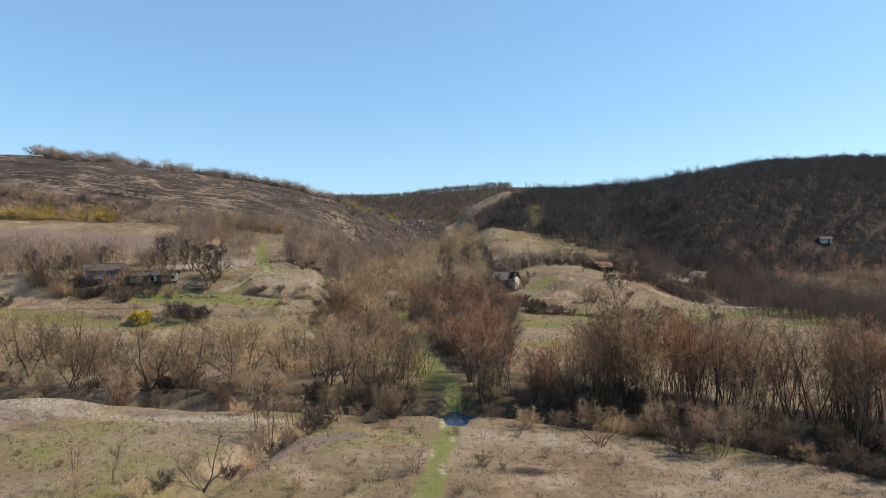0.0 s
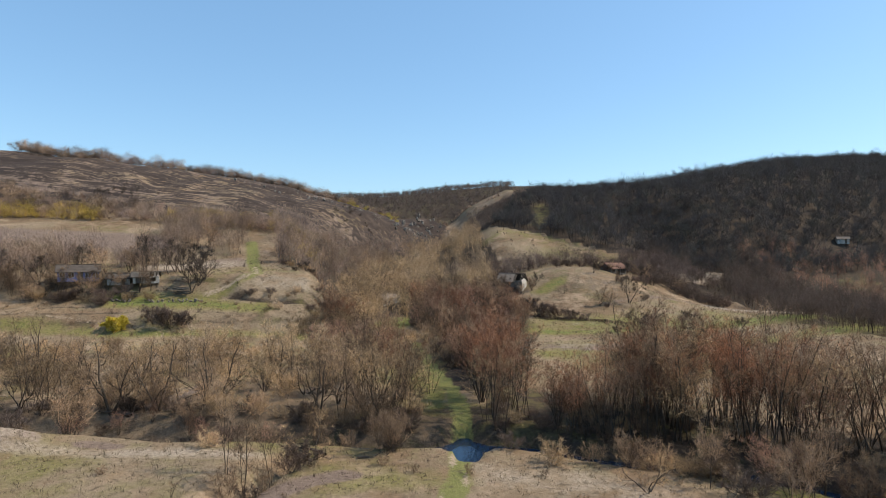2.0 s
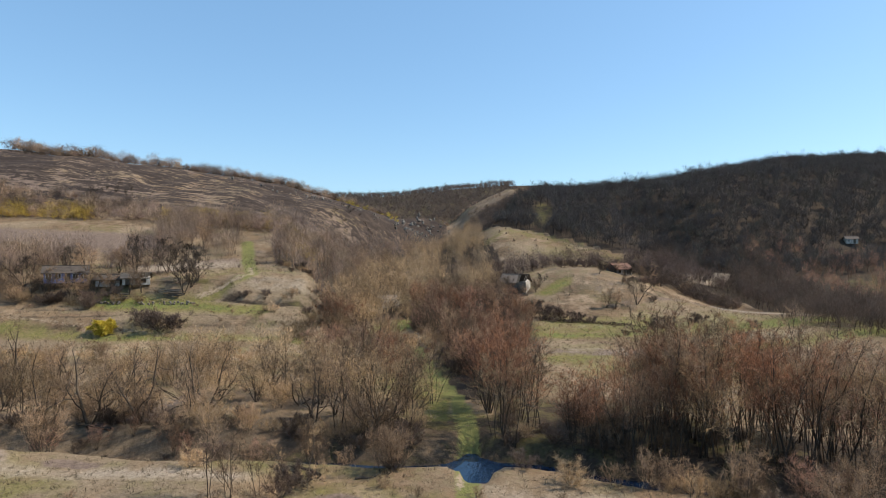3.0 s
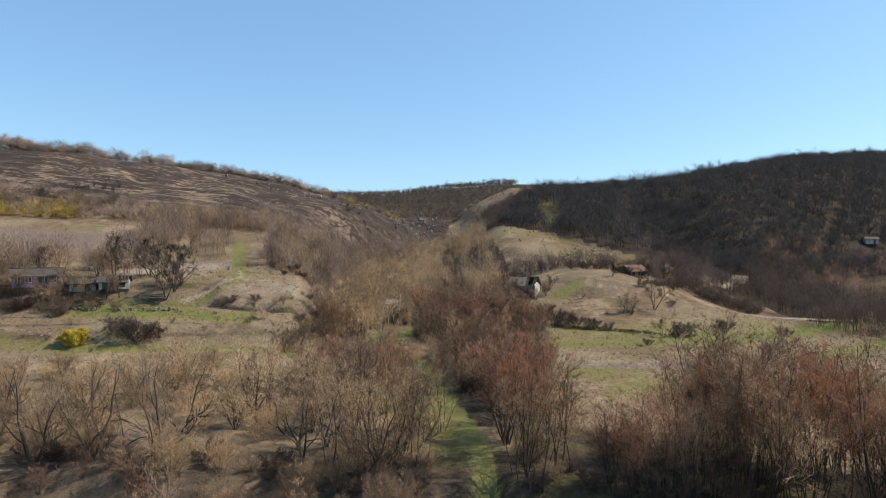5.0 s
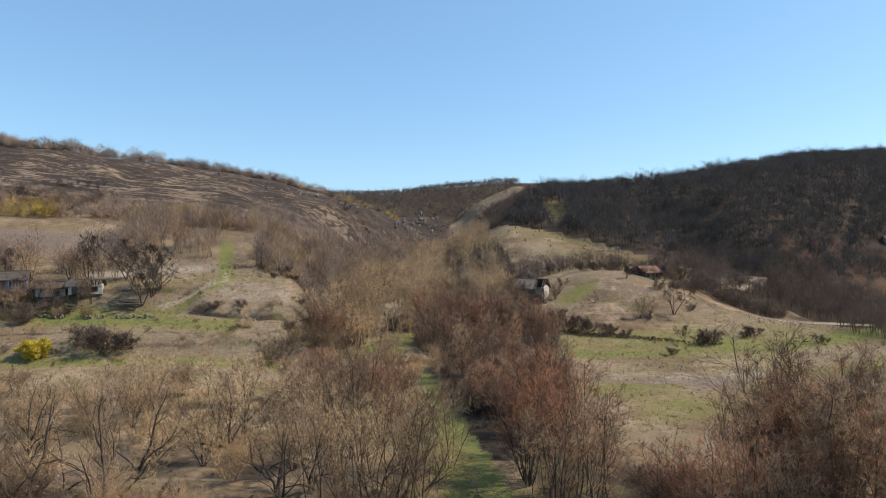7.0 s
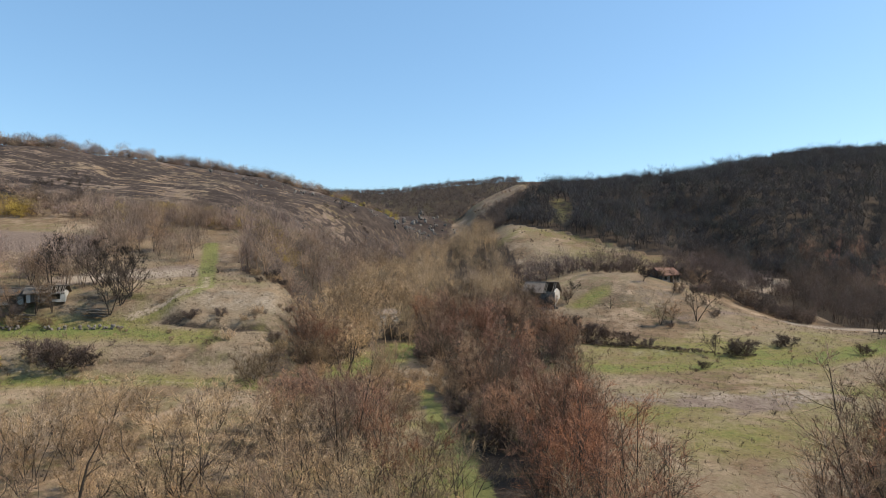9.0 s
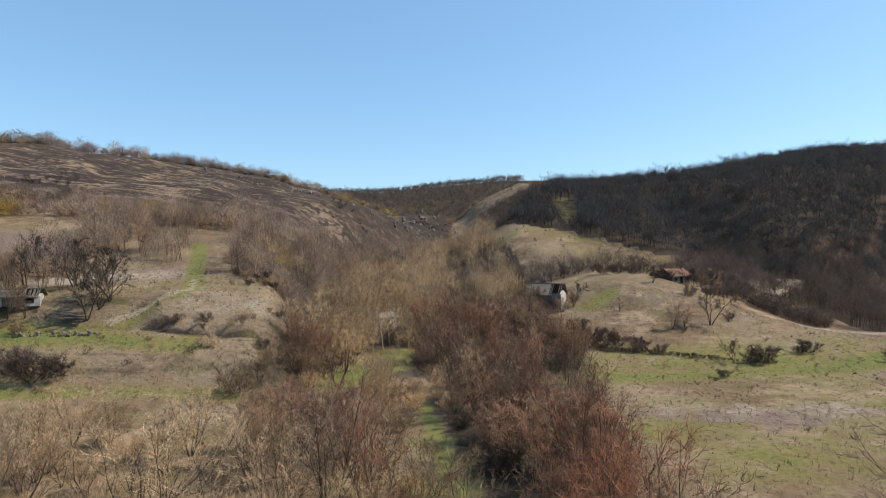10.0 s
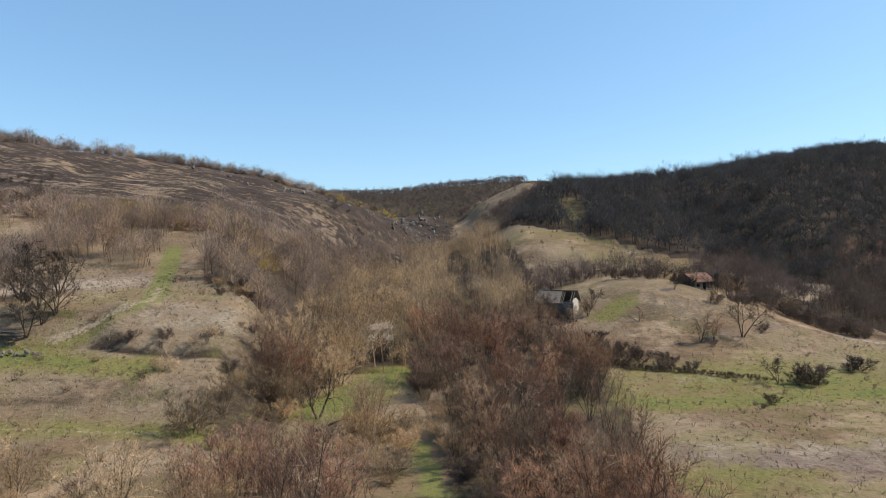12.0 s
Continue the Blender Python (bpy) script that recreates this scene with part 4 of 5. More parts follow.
def swarm(name, count, area, templates, mat, label, category, test, size=(0.8, 1.2), seed=1, gap=0.0):
    """One mesh of many plants scattered over area where test holds."""
    r = np.random.RandomState(seed)
    x0, x1, y0, y1 = area
    n = int(count * 24)
    x, y = r.uniform(x0, x1, n), r.uniform(y0, y1, n)
    ok = test(x, y)
    x, y = x[ok], y[ok]
    if gap:
        cell = {}
        keep = []
        for i in range(len(x)):
            key = (int(x[i] / gap), int(y[i] / gap))
            if key not in cell:
                cell[key] = 1
                keep.append(i)
        x, y = x[keep], y[keep]
    x, y = x[:count], y[:count]
    z = land(x, y)
    out, tint = [], []
    for i in range(len(x)):
        t = templates[r.randint(len(templates))]
        a, s = r.uniform(0, 2 * math.pi), r.uniform(*size)
        c, sn = math.cos(a) * s, math.sin(a) * s
        v = np.empty_like(t)
        v[:, 0] = t[:, 0] * c - t[:, 1] * sn + x[i]
        v[:, 1] = t[:, 0] * sn + t[:, 1] * c + y[i]
        v[:, 2] = t[:, 2] * s * r.uniform(0.85, 1.15) + z[i]
        out.append(v)
        tint.append(np.full(len(t), r.uniform()))
    if out:
        tagged(new(name, blade_mesh(np.concatenate(out), mat, name, np.concatenate(tint))), label, category, kind="stuff")


def far_plant(seed, height, stems, n, width, crown=(0.34, 0.4, 0.6), stem_w=0.14, twig=(0.09, 0.17)):
    """A bare plant for the distance: stems, limbs and a rounded haze of twigs. crown: radius, half height and middle, in heights."""
    r = np.random.RandomState(seed)
    p = Plant(seed)
    mid, rad = np.array((0, 0, crown[2])) * height, np.array((crown[0], crown[0], crown[1])) * height
    skew = r.normal(size=3) * 0.05 * height
    for s in range(stems):
        foot = np.array((r.normal() * 0.2, r.normal() * 0.2, -0.4))
        fork = foot + np.array((r.normal() * 0.05, r.normal() * 0.05, 0.5)) * height
        p.blade(foot, fork + (fork - foot) * 0.5, stem_w)
        p.blade(foot, fork + (fork - foot) * 0.6, stem_w)
        for _ in range(9 // stems + 2):
            e = mid + skew + rad * unit(r.normal(size=3)) * 0.85
            p.blade(foot + (fork - foot) * r.uniform(0.45, 1.0), e, width * 1.6)
    lump = [mid + skew + rad * unit(r.normal(size=3)) * 0.55 for _ in range(6)]
    for _ in range(n):
        q = lump[r.randint(6)] + rad * unit(r.normal(size=3)) * 0.55 * r.uniform(0.2, 1.0)
        d = unit((q - mid * 0.55) / height + np.array((0, 0, 0.25)) + r.normal(size=3) * 0.3)
        ln = height * r.uniform(*twig)
        p.blade(q - d * ln * 0.5, q + d * ln * 0.5, width)
    tv = np.array(p.tv, np.float32)
    tv[:, 2] = np.maximum(tv[:, 2], -0.4)
    return tv


WOODS = [far_plant(s, h, st, 320, 0.045, (0.42, 0.4, 0.58), 0.13, (0.05, 0.11)) for s, h, st in ((21, 8, 2), (22, 9, 1), (23, 7.5, 3), (24, 8.5, 2))]
HILLS = [far_plant(s, h, st, 150, 0.14, (0.42, 0.36, 0.62), 0.26, (0.08, 0.15)) for s, h, st in ((31, 9, 1), (32, 10, 1), (33, 9.5, 2), (34, 8.5, 1))]
SHRUBS = [far_plant(s, h, 3, 200, 0.075, (0.62, 0.46, 0.5), 0.06, (0.06, 0.13)) for s, h in ((41, 3.0), (42, 3.6), (43, 2.6))]


def spread_wood(x, y):
    return wood_west(x, y) & (np.abs(x - hill_path_x(y)) > 2.5) & ((vnoise(x, y, 9, 71) > -0.12) | (x > -16)) & ((vnoise(x, y, 6, 72) > -0.1) | (y > 178) | (x > -22))


swarm("west_wood", 700, (-70, 12, 156, 338), WOODS, TW_MIX, "leafless grey-brown deciduous wood on the valley side", "woodland",
      lambda x, y: spread_wood(x, y) & (x + 8 * vnoise(x, y, 20, 3) < np.interp(y, [160, 200, 240, 300], [-24, -26, -26, -14])), (0.7, 1.2), 2, 2.6)
swarm("valley_wood", 650, (-40, 14, 156, 338), WOODS, TW_TAN, "leafless tan willow wood on the valley floor", "woodland",
      lambda x, y: spread_wood(x, y) & (x + 8 * vnoise(x, y, 20, 3) > np.interp(y, [160, 200, 240, 300], [-26, -28, -28, -16])) & (np.abs(x + 15) + np.abs(y - 178) > 10), (0.6, 1.15), 22, 3.3)
swarm("spur_wood", 260, (2, 84, 206, 244), WOODS, TW_THORN, "leafless brown trees between the knoll and the upper meadow", "woodland",
      lambda x, y: (y > np.interp(x, [2, 20, 40, 60, 84], [204, 210, 222, 217, 214])) & (y < np.interp(x, [2, 20, 40, 62, 84], [250, 234, 228, 233, 240])) & (vnoise(x, y, 11, 44) > -0.05), (0.5, 0.95), 23, 2.4)
swarm("east_forest", 5600, (2, 420, 232, 560), HILLS, TW_HILL, "dark leafless oak forest covering the hillside", "woodland",
      lambda x, y: forest_east(x, y) & (bare_ridge(x, y) < 0.3) & (near_line(x, y, [(43, 285), (46, 312)], 6) < 0.2) & (bump2(x, y, 162, 264, 9, 9) < 0.37) & (x < y * 0.85) & (y < np.interp(x, [0, 40, 112, 210, 307, 500], [478, 470, 392, 455, 540, 640])), (0.55, 0.95), 3, 2.2)
swarm("gorge_wood", 2600, (-110, 62, 385, 610), HILLS, TW_FAR, "distant leafless wood on the ridge behind the gorge", "woodland",
      lambda x, y: (y > np.interp(x, [-150, -40, 0, 60], [400, 396, 425, 490])) & (bare_ridge(x, y) < 0.3), (0.3, 0.62), 4, 1.8)
swarm("gorge_scrub", 520, (0, 40, 292, 376), SHRUBS, TW_FAR, "low leafless scrub on the side of the gorge", "shrubs",
      lambda x, y: ~forest_east(x, y) & (y > np.interp(x, [0, 14, 34], [330, 296, 290])) & (bare_ridge(x, y) < 0.12) & (y < 364) & ~in_field(x, y), (0.5, 1.5), 24, 1.3)
swarm("strip_scrub", 420, (-4, 60, 345, 430), SHRUBS, TW_MIX, "sparse low leafless scrub on the pale bare slope", "shrubs",
      lambda x, y: (bare_ridge(x, y) > 0.12) & (vnoise(x, y, 9, 47) > bare_ridge(x, y) - 0.55), (0.25, 0.85), 26, 1.3)
swarm("slope_shrubs", 700, (-210, -40, 186, 246), SHRUBS, TW_MIX, "leafless hedge of brown shrubs at the foot of the hill", "shrubs",
      lambda x, y: (np.abs(y - np.interp(x, [-210, -105, -75, -45], [220, 218, 208, 200])) < np.interp(x, [-200, -120, -80], [16, 10, 7])), (0.8, 1.6), 6, 1.4)
swarm("forsythia_shrubs", 230, (-150, -40, 190, 226), SHRUBS, TW_OCHRE, "yellow-flowering shrubs along the foot of the hill", "shrubs",
      lambda x, y: (np.abs(y - np.interp(x, [-150, -105, -75, -45], [213, 212, 207, 201])) < 6) & (vnoise(x, y, 12, 5) > -0.15), (0.8, 1.5), 7, 1.6)
swarm("crest_shrubs", 640, (-200, -28, 280, 368), SHRUBS, TW_MIX, "leafless shrubs along the crest of the hill", "shrubs",
      lambda x, y: (np.abs(y - 2 - np.interp(x, [-220, -155, -97, -78, -60, -31], [308, 292, 335, 347, 356, 358])) < 5) & (vnoise(x, y, 15, 6) > -0.3), (0.6, 2.0), 8, 1.1)
swarm("low_thicket", 820, (66, 130, 118, 250), WOODS, TW_BRUSH, "dark leafless thicket at the foot of the forest", "woodland",
      lambda x, y: (x > np.interp(y, [118, 140, 160, 172, 200, 225, 246], [93, 84, 77, 86, 90, 76, 72])) & (x + 10 * vnoise(x, y, 18, 28) < 118) & (bald(x, y) < 0.3), (0.45, 1.0), 9, 2.0)
swarm("red_thicket", 620, (96, 230, 140, 262), WOODS, TW_PURPLE, "reddish-brown leafless thicket at the foot of the forest", "woodland",
      lambda x, y: (x > 100) & (x + 10 * vnoise(x, y, 18, 28) > 116) & (bump2(x, y, 160, 262, 11, 11) < 0.37), (0.45, 1.0), 29, 2.3)
swarm("terrace_wood", 620, (-150, -50, 138, 204), WOODS, TW_MIX, "leafless grey-brown trees round the farm on the terrace", "woodland",
      lambda x, y: (((y > 147) & (y < 162) & (x < -60)) | ((x < -84) & (y < 162)) | ((x > -80) & (x < hill_path_x(y) - 2.5) & (y > 170))) & (vnoise(x, y, 8, 73) > -0.15) & (near_line(x, y, [(-66, 156), (-52, 163)], 9) < 0.2), (0.6, 1.02), 10, 2.0)
swarm("spur_shrubs", 170, (2, 90, 206, 246), SHRUBS, TW_THORN, "leafless purple-brown thicket below the upper meadow", "shrubs",
      lambda x, y: (y > np.interp(x, [2, 20, 40, 60, 90], [206, 212, 222, 219, 214])) & (y < np.interp(x, [2, 20, 40, 62, 90], [252, 236, 229, 233, 244])) & (vnoise(x, y, 11, 44) > -0.2), (0.6, 1.5), 25, 1.6)
swarm("gully_thicket", 420, (52, 96, 186, 236), SHRUBS, TW_BRUSH, "dark leafless thorn thicket filling the gully", "shrubs",
      lambda x, y: near_line(x, y, [(62, 222), (70, 211), (76, 203), (79, 196)], 9) + 0.4 * vnoise(x, y, 6, 18) > 0.4, (0.5, 1.3), 12, 1.3)

# ---- dry grass, rocks and logs ----


def tufts(name, count, area, test, tone, high, wide, label, seed):
    r = np.random.RandomState(seed)
    x, y = r.uniform(area[0], area[1], count), r.uniform(area[2], area[3], count)
    ok = test(x, y) & (np.abs(x - track_x(y)) > 1.4) & (np.abs(y - creek_y(x)) > 3.4)
    x, y = x[ok], y[ok]
    z = land(x, y)
    n, k = len(x), 4
    foot = np.stack([x, y, z], -1)[:, None, :] + r.normal(size=(n, k, 3)) * np.array((0.14, 0.14, 0.0)) - np.array((0, 0, 0.04))
    tip = foot + r.normal(size=(n, k, 3)) * np.array((0.5, 0.5, 0.12)) * high + np.array((0, 0, high)) * r.uniform(0.5, 1.2, (n, 1, 1))
    a = r.uniform(0, 2 * math.pi, (n, k))
    side = np.stack([np.cos(a), np.sin(a), 0 * a], -1) * wide / 2
    tv = np.stack([foot - side, foot + side, tip], 2).reshape(-1, 3)
    tint = np.repeat(r.uniform(size=n), k * 3)
    tagged(new(name, blade_mesh(tv, tone, name, tint)), label, "grass", kind="stuff")


TW_STRAW = mat_twigs("dry_grass", (0.308, 0.237, 0.155), (0.241, 0.184, 0.117), (0.334, 0.266, 0.179), (0.188, 0.133, 0.087))
TW_GREEN = mat_twigs("green_grass", (0.156, 0.156, 0.042), (0.221, 0.195, 0.063), (0.129, 0.140, 0.035))
tufts("dry_grass", 6500, (-50, 46, 40, 70), lambda x, y: y < creek_y(x) - 3, TW_STRAW, 0.3, 0.05, "tufts of dry straw-coloured grass on the near bank", 51)
tufts("meadow_grass", 7000, (12, 85, 100, 190), lambda x, y: x > np.interp(y, [100, 115, 150, 190], [10, 13, 20, 18]), TW_STRAW, 0.3, 0.07, "tufts of dry grass across the meadow", 52)
tufts("slope_grass", 8000, (-95, -18, 98, 172), lambda x, y: x < edge_left(y) + 6, TW_STRAW, 0.32, 0.07, "tufts of dry grass on the terraced slope", 53)
tufts("green_grass", 5000, (-30, 8, 84, 160), lambda x, y: vnoise(x, y, 9, 4) > -0.1, TW_GREEN, 0.2, 0.06, "fresh green grass beside the track", 54)
swarm("ground_scrub", 170, (-95, 90, 84, 175), [far_plant(s, 0.8, 3, 26, 0.035, (0.7, 0.5, 0.45), 0.03, (0.2, 0.4)) for s in (61, 62, 63)], TW_BRUSH, "low brown weeds and brambles scattered in the grass", "shrubs",
      lambda x, y: ((x < edge_left(y)) | (x > 20)) & (vnoise(x, y, 13, 14) > 0.0), (0.5, 1.3), 13, 0.0)
swarm("field_scrub", 30, (12, 74, 232, 286), [far_plant(s, 1.1, 3, 40, 0.05, (0.6, 0.5, 0.5), 0.04, (0.15, 0.3)) for s in (64, 65)], TW_DARK, "small dark shrubs on the upper meadow", "shrubs", in_field, (0.4, 1.3), 16, 0.0)
swarm("hill_scrub", 240, (-230, -30, 216, 356), SHRUBS, TW_DARK, "dark bushes scattered over the burnt hillside", "shrubs",
      lambda x, y: (vnoise(x, y, 30, 15) > 0.3), (0.3, 0.9), 14, 0.0)
swarm("ridge_yellow", 26, (-60, -26, 350, 366), SHRUBS, TW_YELLOW, "yellowish shrubs on the rocky spur", "shrubs",
      lambda x, y: y < 366, (0.7, 1.2), 15, 0.0)


def part(name, bm, mat, parent, label=""):
    me = bpy.data.meshes.new(name)
    bm.to_mesh(me)
    bm.free()
    me.materials.append(mat)
    ob = new(name, me)
    ob.parent = parent
    if label:
        ob["label"] = label
    return ob


def block(bm, x0, x1, y0, y1, z0, z1, bevel=0.015):
    """A box from corner to corner, its edges broken."""
    g = bmesh.ops.create_cube(bm, size=1.0, matrix=Matrix.Translation(((x0 + x1) / 2, (y0 + y1) / 2, (z0 + z1) / 2)) @ Matrix.Diagonal((x1 - x0, y1 - y0, z1 - z0, 1)))
    if bevel:
        bmesh.ops.bevel(bm, geom=list({e for v in g["verts"] for e in v.link_edges}), offset=bevel, segments=1, affect="EDGES")


ROCK = mat_plain("grey_rock", (0.11, 0.098, 0.085), (0.31, 0.275, 0.235), 1.2, 0.9, 0.6)


def rock_mesh(seed, mat=None):
    r = np.random.RandomState(seed)
    bm = bmesh.new()
    bmesh.ops.create_icosphere(bm, subdivisions=2, radius=1.0)
    cuts = [(unit(r.normal(size=3)), r.uniform(0.5, 0.85)) for _ in range(9)]
    for v in bm.verts:
        p = np.array(v.co)
        for n, d in cuts:
            over = p @ n - d
            if over > 0:
                p = p - n * over
        p = p * (1 + 0.1 * noise.noise(Vector(p) * 2.1 + Vector((seed, 0, 0)))) * np.array((1.0, 0.7, 0.85))
        v.co = p
    me = bpy.data.meshes.new("boulder")
    bm.to_mesh(me)
    bm.free()
    me.materials.append(mat or ROCK)
    return me


ROCKS = [rock_mesh(s) for s in (1, 2, 3, 4, 5)]


def boulder(x, y, size, tip, turn):
    ob = tagged(new("boulder", R.choice(ROCKS)), "pale grey angular boulder on the rocky spur", "rock", "rocks on the spur")
    ob.matrix_basis = Matrix.Translation((x, y, float(land(x, y)) + 0.05 * size)) @ Euler((radians(tip), radians(R.uniform(-25, 25)), radians(turn))).to_matrix().to_4x4() @ Matrix.Diagonal((size * R.uniform(0.4, 0.8), size * 0.7, size * R.uniform(0.5, 1.15), 1))


for k in range(90):
    x = R.uniform(-44, -6)
    boulder(x, float(np.interp(x, [-60, -31, -12, 4], [356, 358, 345, 338])) - 1 - 15 * R.random() ** 1.5, R.uniform(0.4, 1.5), R.uniform(-40, 40), R.uniform(0, 360))
for k in range(60):
    boulder(R.gauss(-10, 8), R.uniform(357, 372), R.choice([0.6, 0.8, 1.0, 1.4, 2.0]), R.uniform(-55, 55), R.uniform(0, 360))
boulder(-23, 366, 2.4, 10, 40)
for k in range(85):
    x = -12 - 84 * R.random() ** 1.25
    boulder(x, float(np.interp(x, [q[0] for q in LEDGE], [q[1] for q in LEDGE])) + R.gauss(0, 3.5), R.choice([0.3, 0.4, 0.6, 0.8, 1.3]), R.uniform(-30, 30), R.uniform(0, 360))
for k in range(40):
    x = R.uniform(-160, -60)
    boulder(x, float(np.interp(x, [-155, -97, -78, -60], [292, 335, 347, 356])) - R.uniform(2, 14), R.uniform(0.3, 0.9), R.uniform(-30, 30), R.uniform(0, 360))


def fallen_log(x, y, length, radius, turn, tip=4):
    p = Plant(int(abs(x) * 7 + y))
    p.tube(p.path((0, 0, radius * 0.6), (1, 0, radians(tip)), length, 6, 0.08, 0.0), radius, radius * 0.45, 7)
    for _ in range(4):
        q = np.array((length * p.r.uniform(0.4, 0.95), 0, radius))
        p.tube(p.path(q, p.r.normal(size=3) + np.array((1, 0, 1.5)), length * 0.25, 3, 0.2, 0.0), radius * 0.35, radius * 0.08, 4)
    ob = tagged(new("fallen_log", wood_mesh(p)), "pale fallen tree trunk with broken limbs on the bank", "log", "fallen logs")
    ob.matrix_basis = stand(x, y, turn, 1.0)


for a in ((-46, 81, 5, 0.22, 20), (-35, 79, 4, 0.18, 170), (-11.5, 67, 4.5, 0.16, 130), (-8.5, 66.5, 3.5, 0.12, 10), (28, 73, 5, 0.2, 60), (-9, 125, 3, 0.15, 40), (-17, 131, 3.5, 0.17, 15)):
    fallen_log(*a)

# ---- houses ----
PLASTER = mat_plain("white_plaster", (0.4, 0.37, 0.32), (0.62, 0.58, 0.52), 1.3, 0.9, 0.2)
BLUE = mat_plain("blue_limewash", (0.13, 0.155, 0.32), (0.2, 0.23, 0.42), 2.0, 0.9, 0.2)
STONE = mat_plain("dark_rubble_stone", (0.11, 0.095, 0.08), (0.26, 0.225, 0.19), 2.4, 0.95, 0.9)
SHEET = mat_plain("grey_roof_sheets", (0.055, 0.044, 0.037), (0.11, 0.088, 0.072), 1.4, 0.85, 0.3)
TILE = mat_plain("old_clay_tiles", (0.13, 0.068, 0.05), (0.23, 0.13, 0.095), 3.0, 0.9, 0.6)
OLD_TILE = mat_plain("weathered_tiles", (0.13, 0.1, 0.08), (0.26, 0.21, 0.17), 2.0, 0.9, 0.6)
TIMBER = mat_plain("weathered_timber", (0.09, 0.075, 0.06), (0.2, 0.17, 0.14), 5.0, 0.9, 0.4)
WHITE = mat_plain("white_paint", (0.72, 0.72, 0.7), (0.82, 0.82, 0.8), 6.0, 0.6, 0.1)


def mat_pane():
    m = Mat("window_glass", 0.08, 0.5)
    m.colour((0.02, 0.022, 0.025))
    return m.m


PANE = mat_pane()


def front_wall(bm, w, h, y0, y1, openings):
    """A wall along x with its openings left free."""
    cuts = sorted({-w / 2, w / 2, *[o[0] - o[1] / 2 for o in openings], *[o[0] + o[1] / 2 for o in openings]})
    for a, b in zip(cuts, cuts[1:]):
        c = (a + b) / 2
        o = next((o for o in openings if abs(c - o[0]) < o[1] / 2), None)
        if o is None:
            block(bm, a, b, y0, y1, 0, h, 0)
        else:
            if o[2] > 0.05:
                block(bm, a, b, y0, y1, 0, o[2], 0)
            if o[2] + o[3] < h - 0.02:
                block(bm, a, b, y0, y1, o[2] + o[3], h, 0)


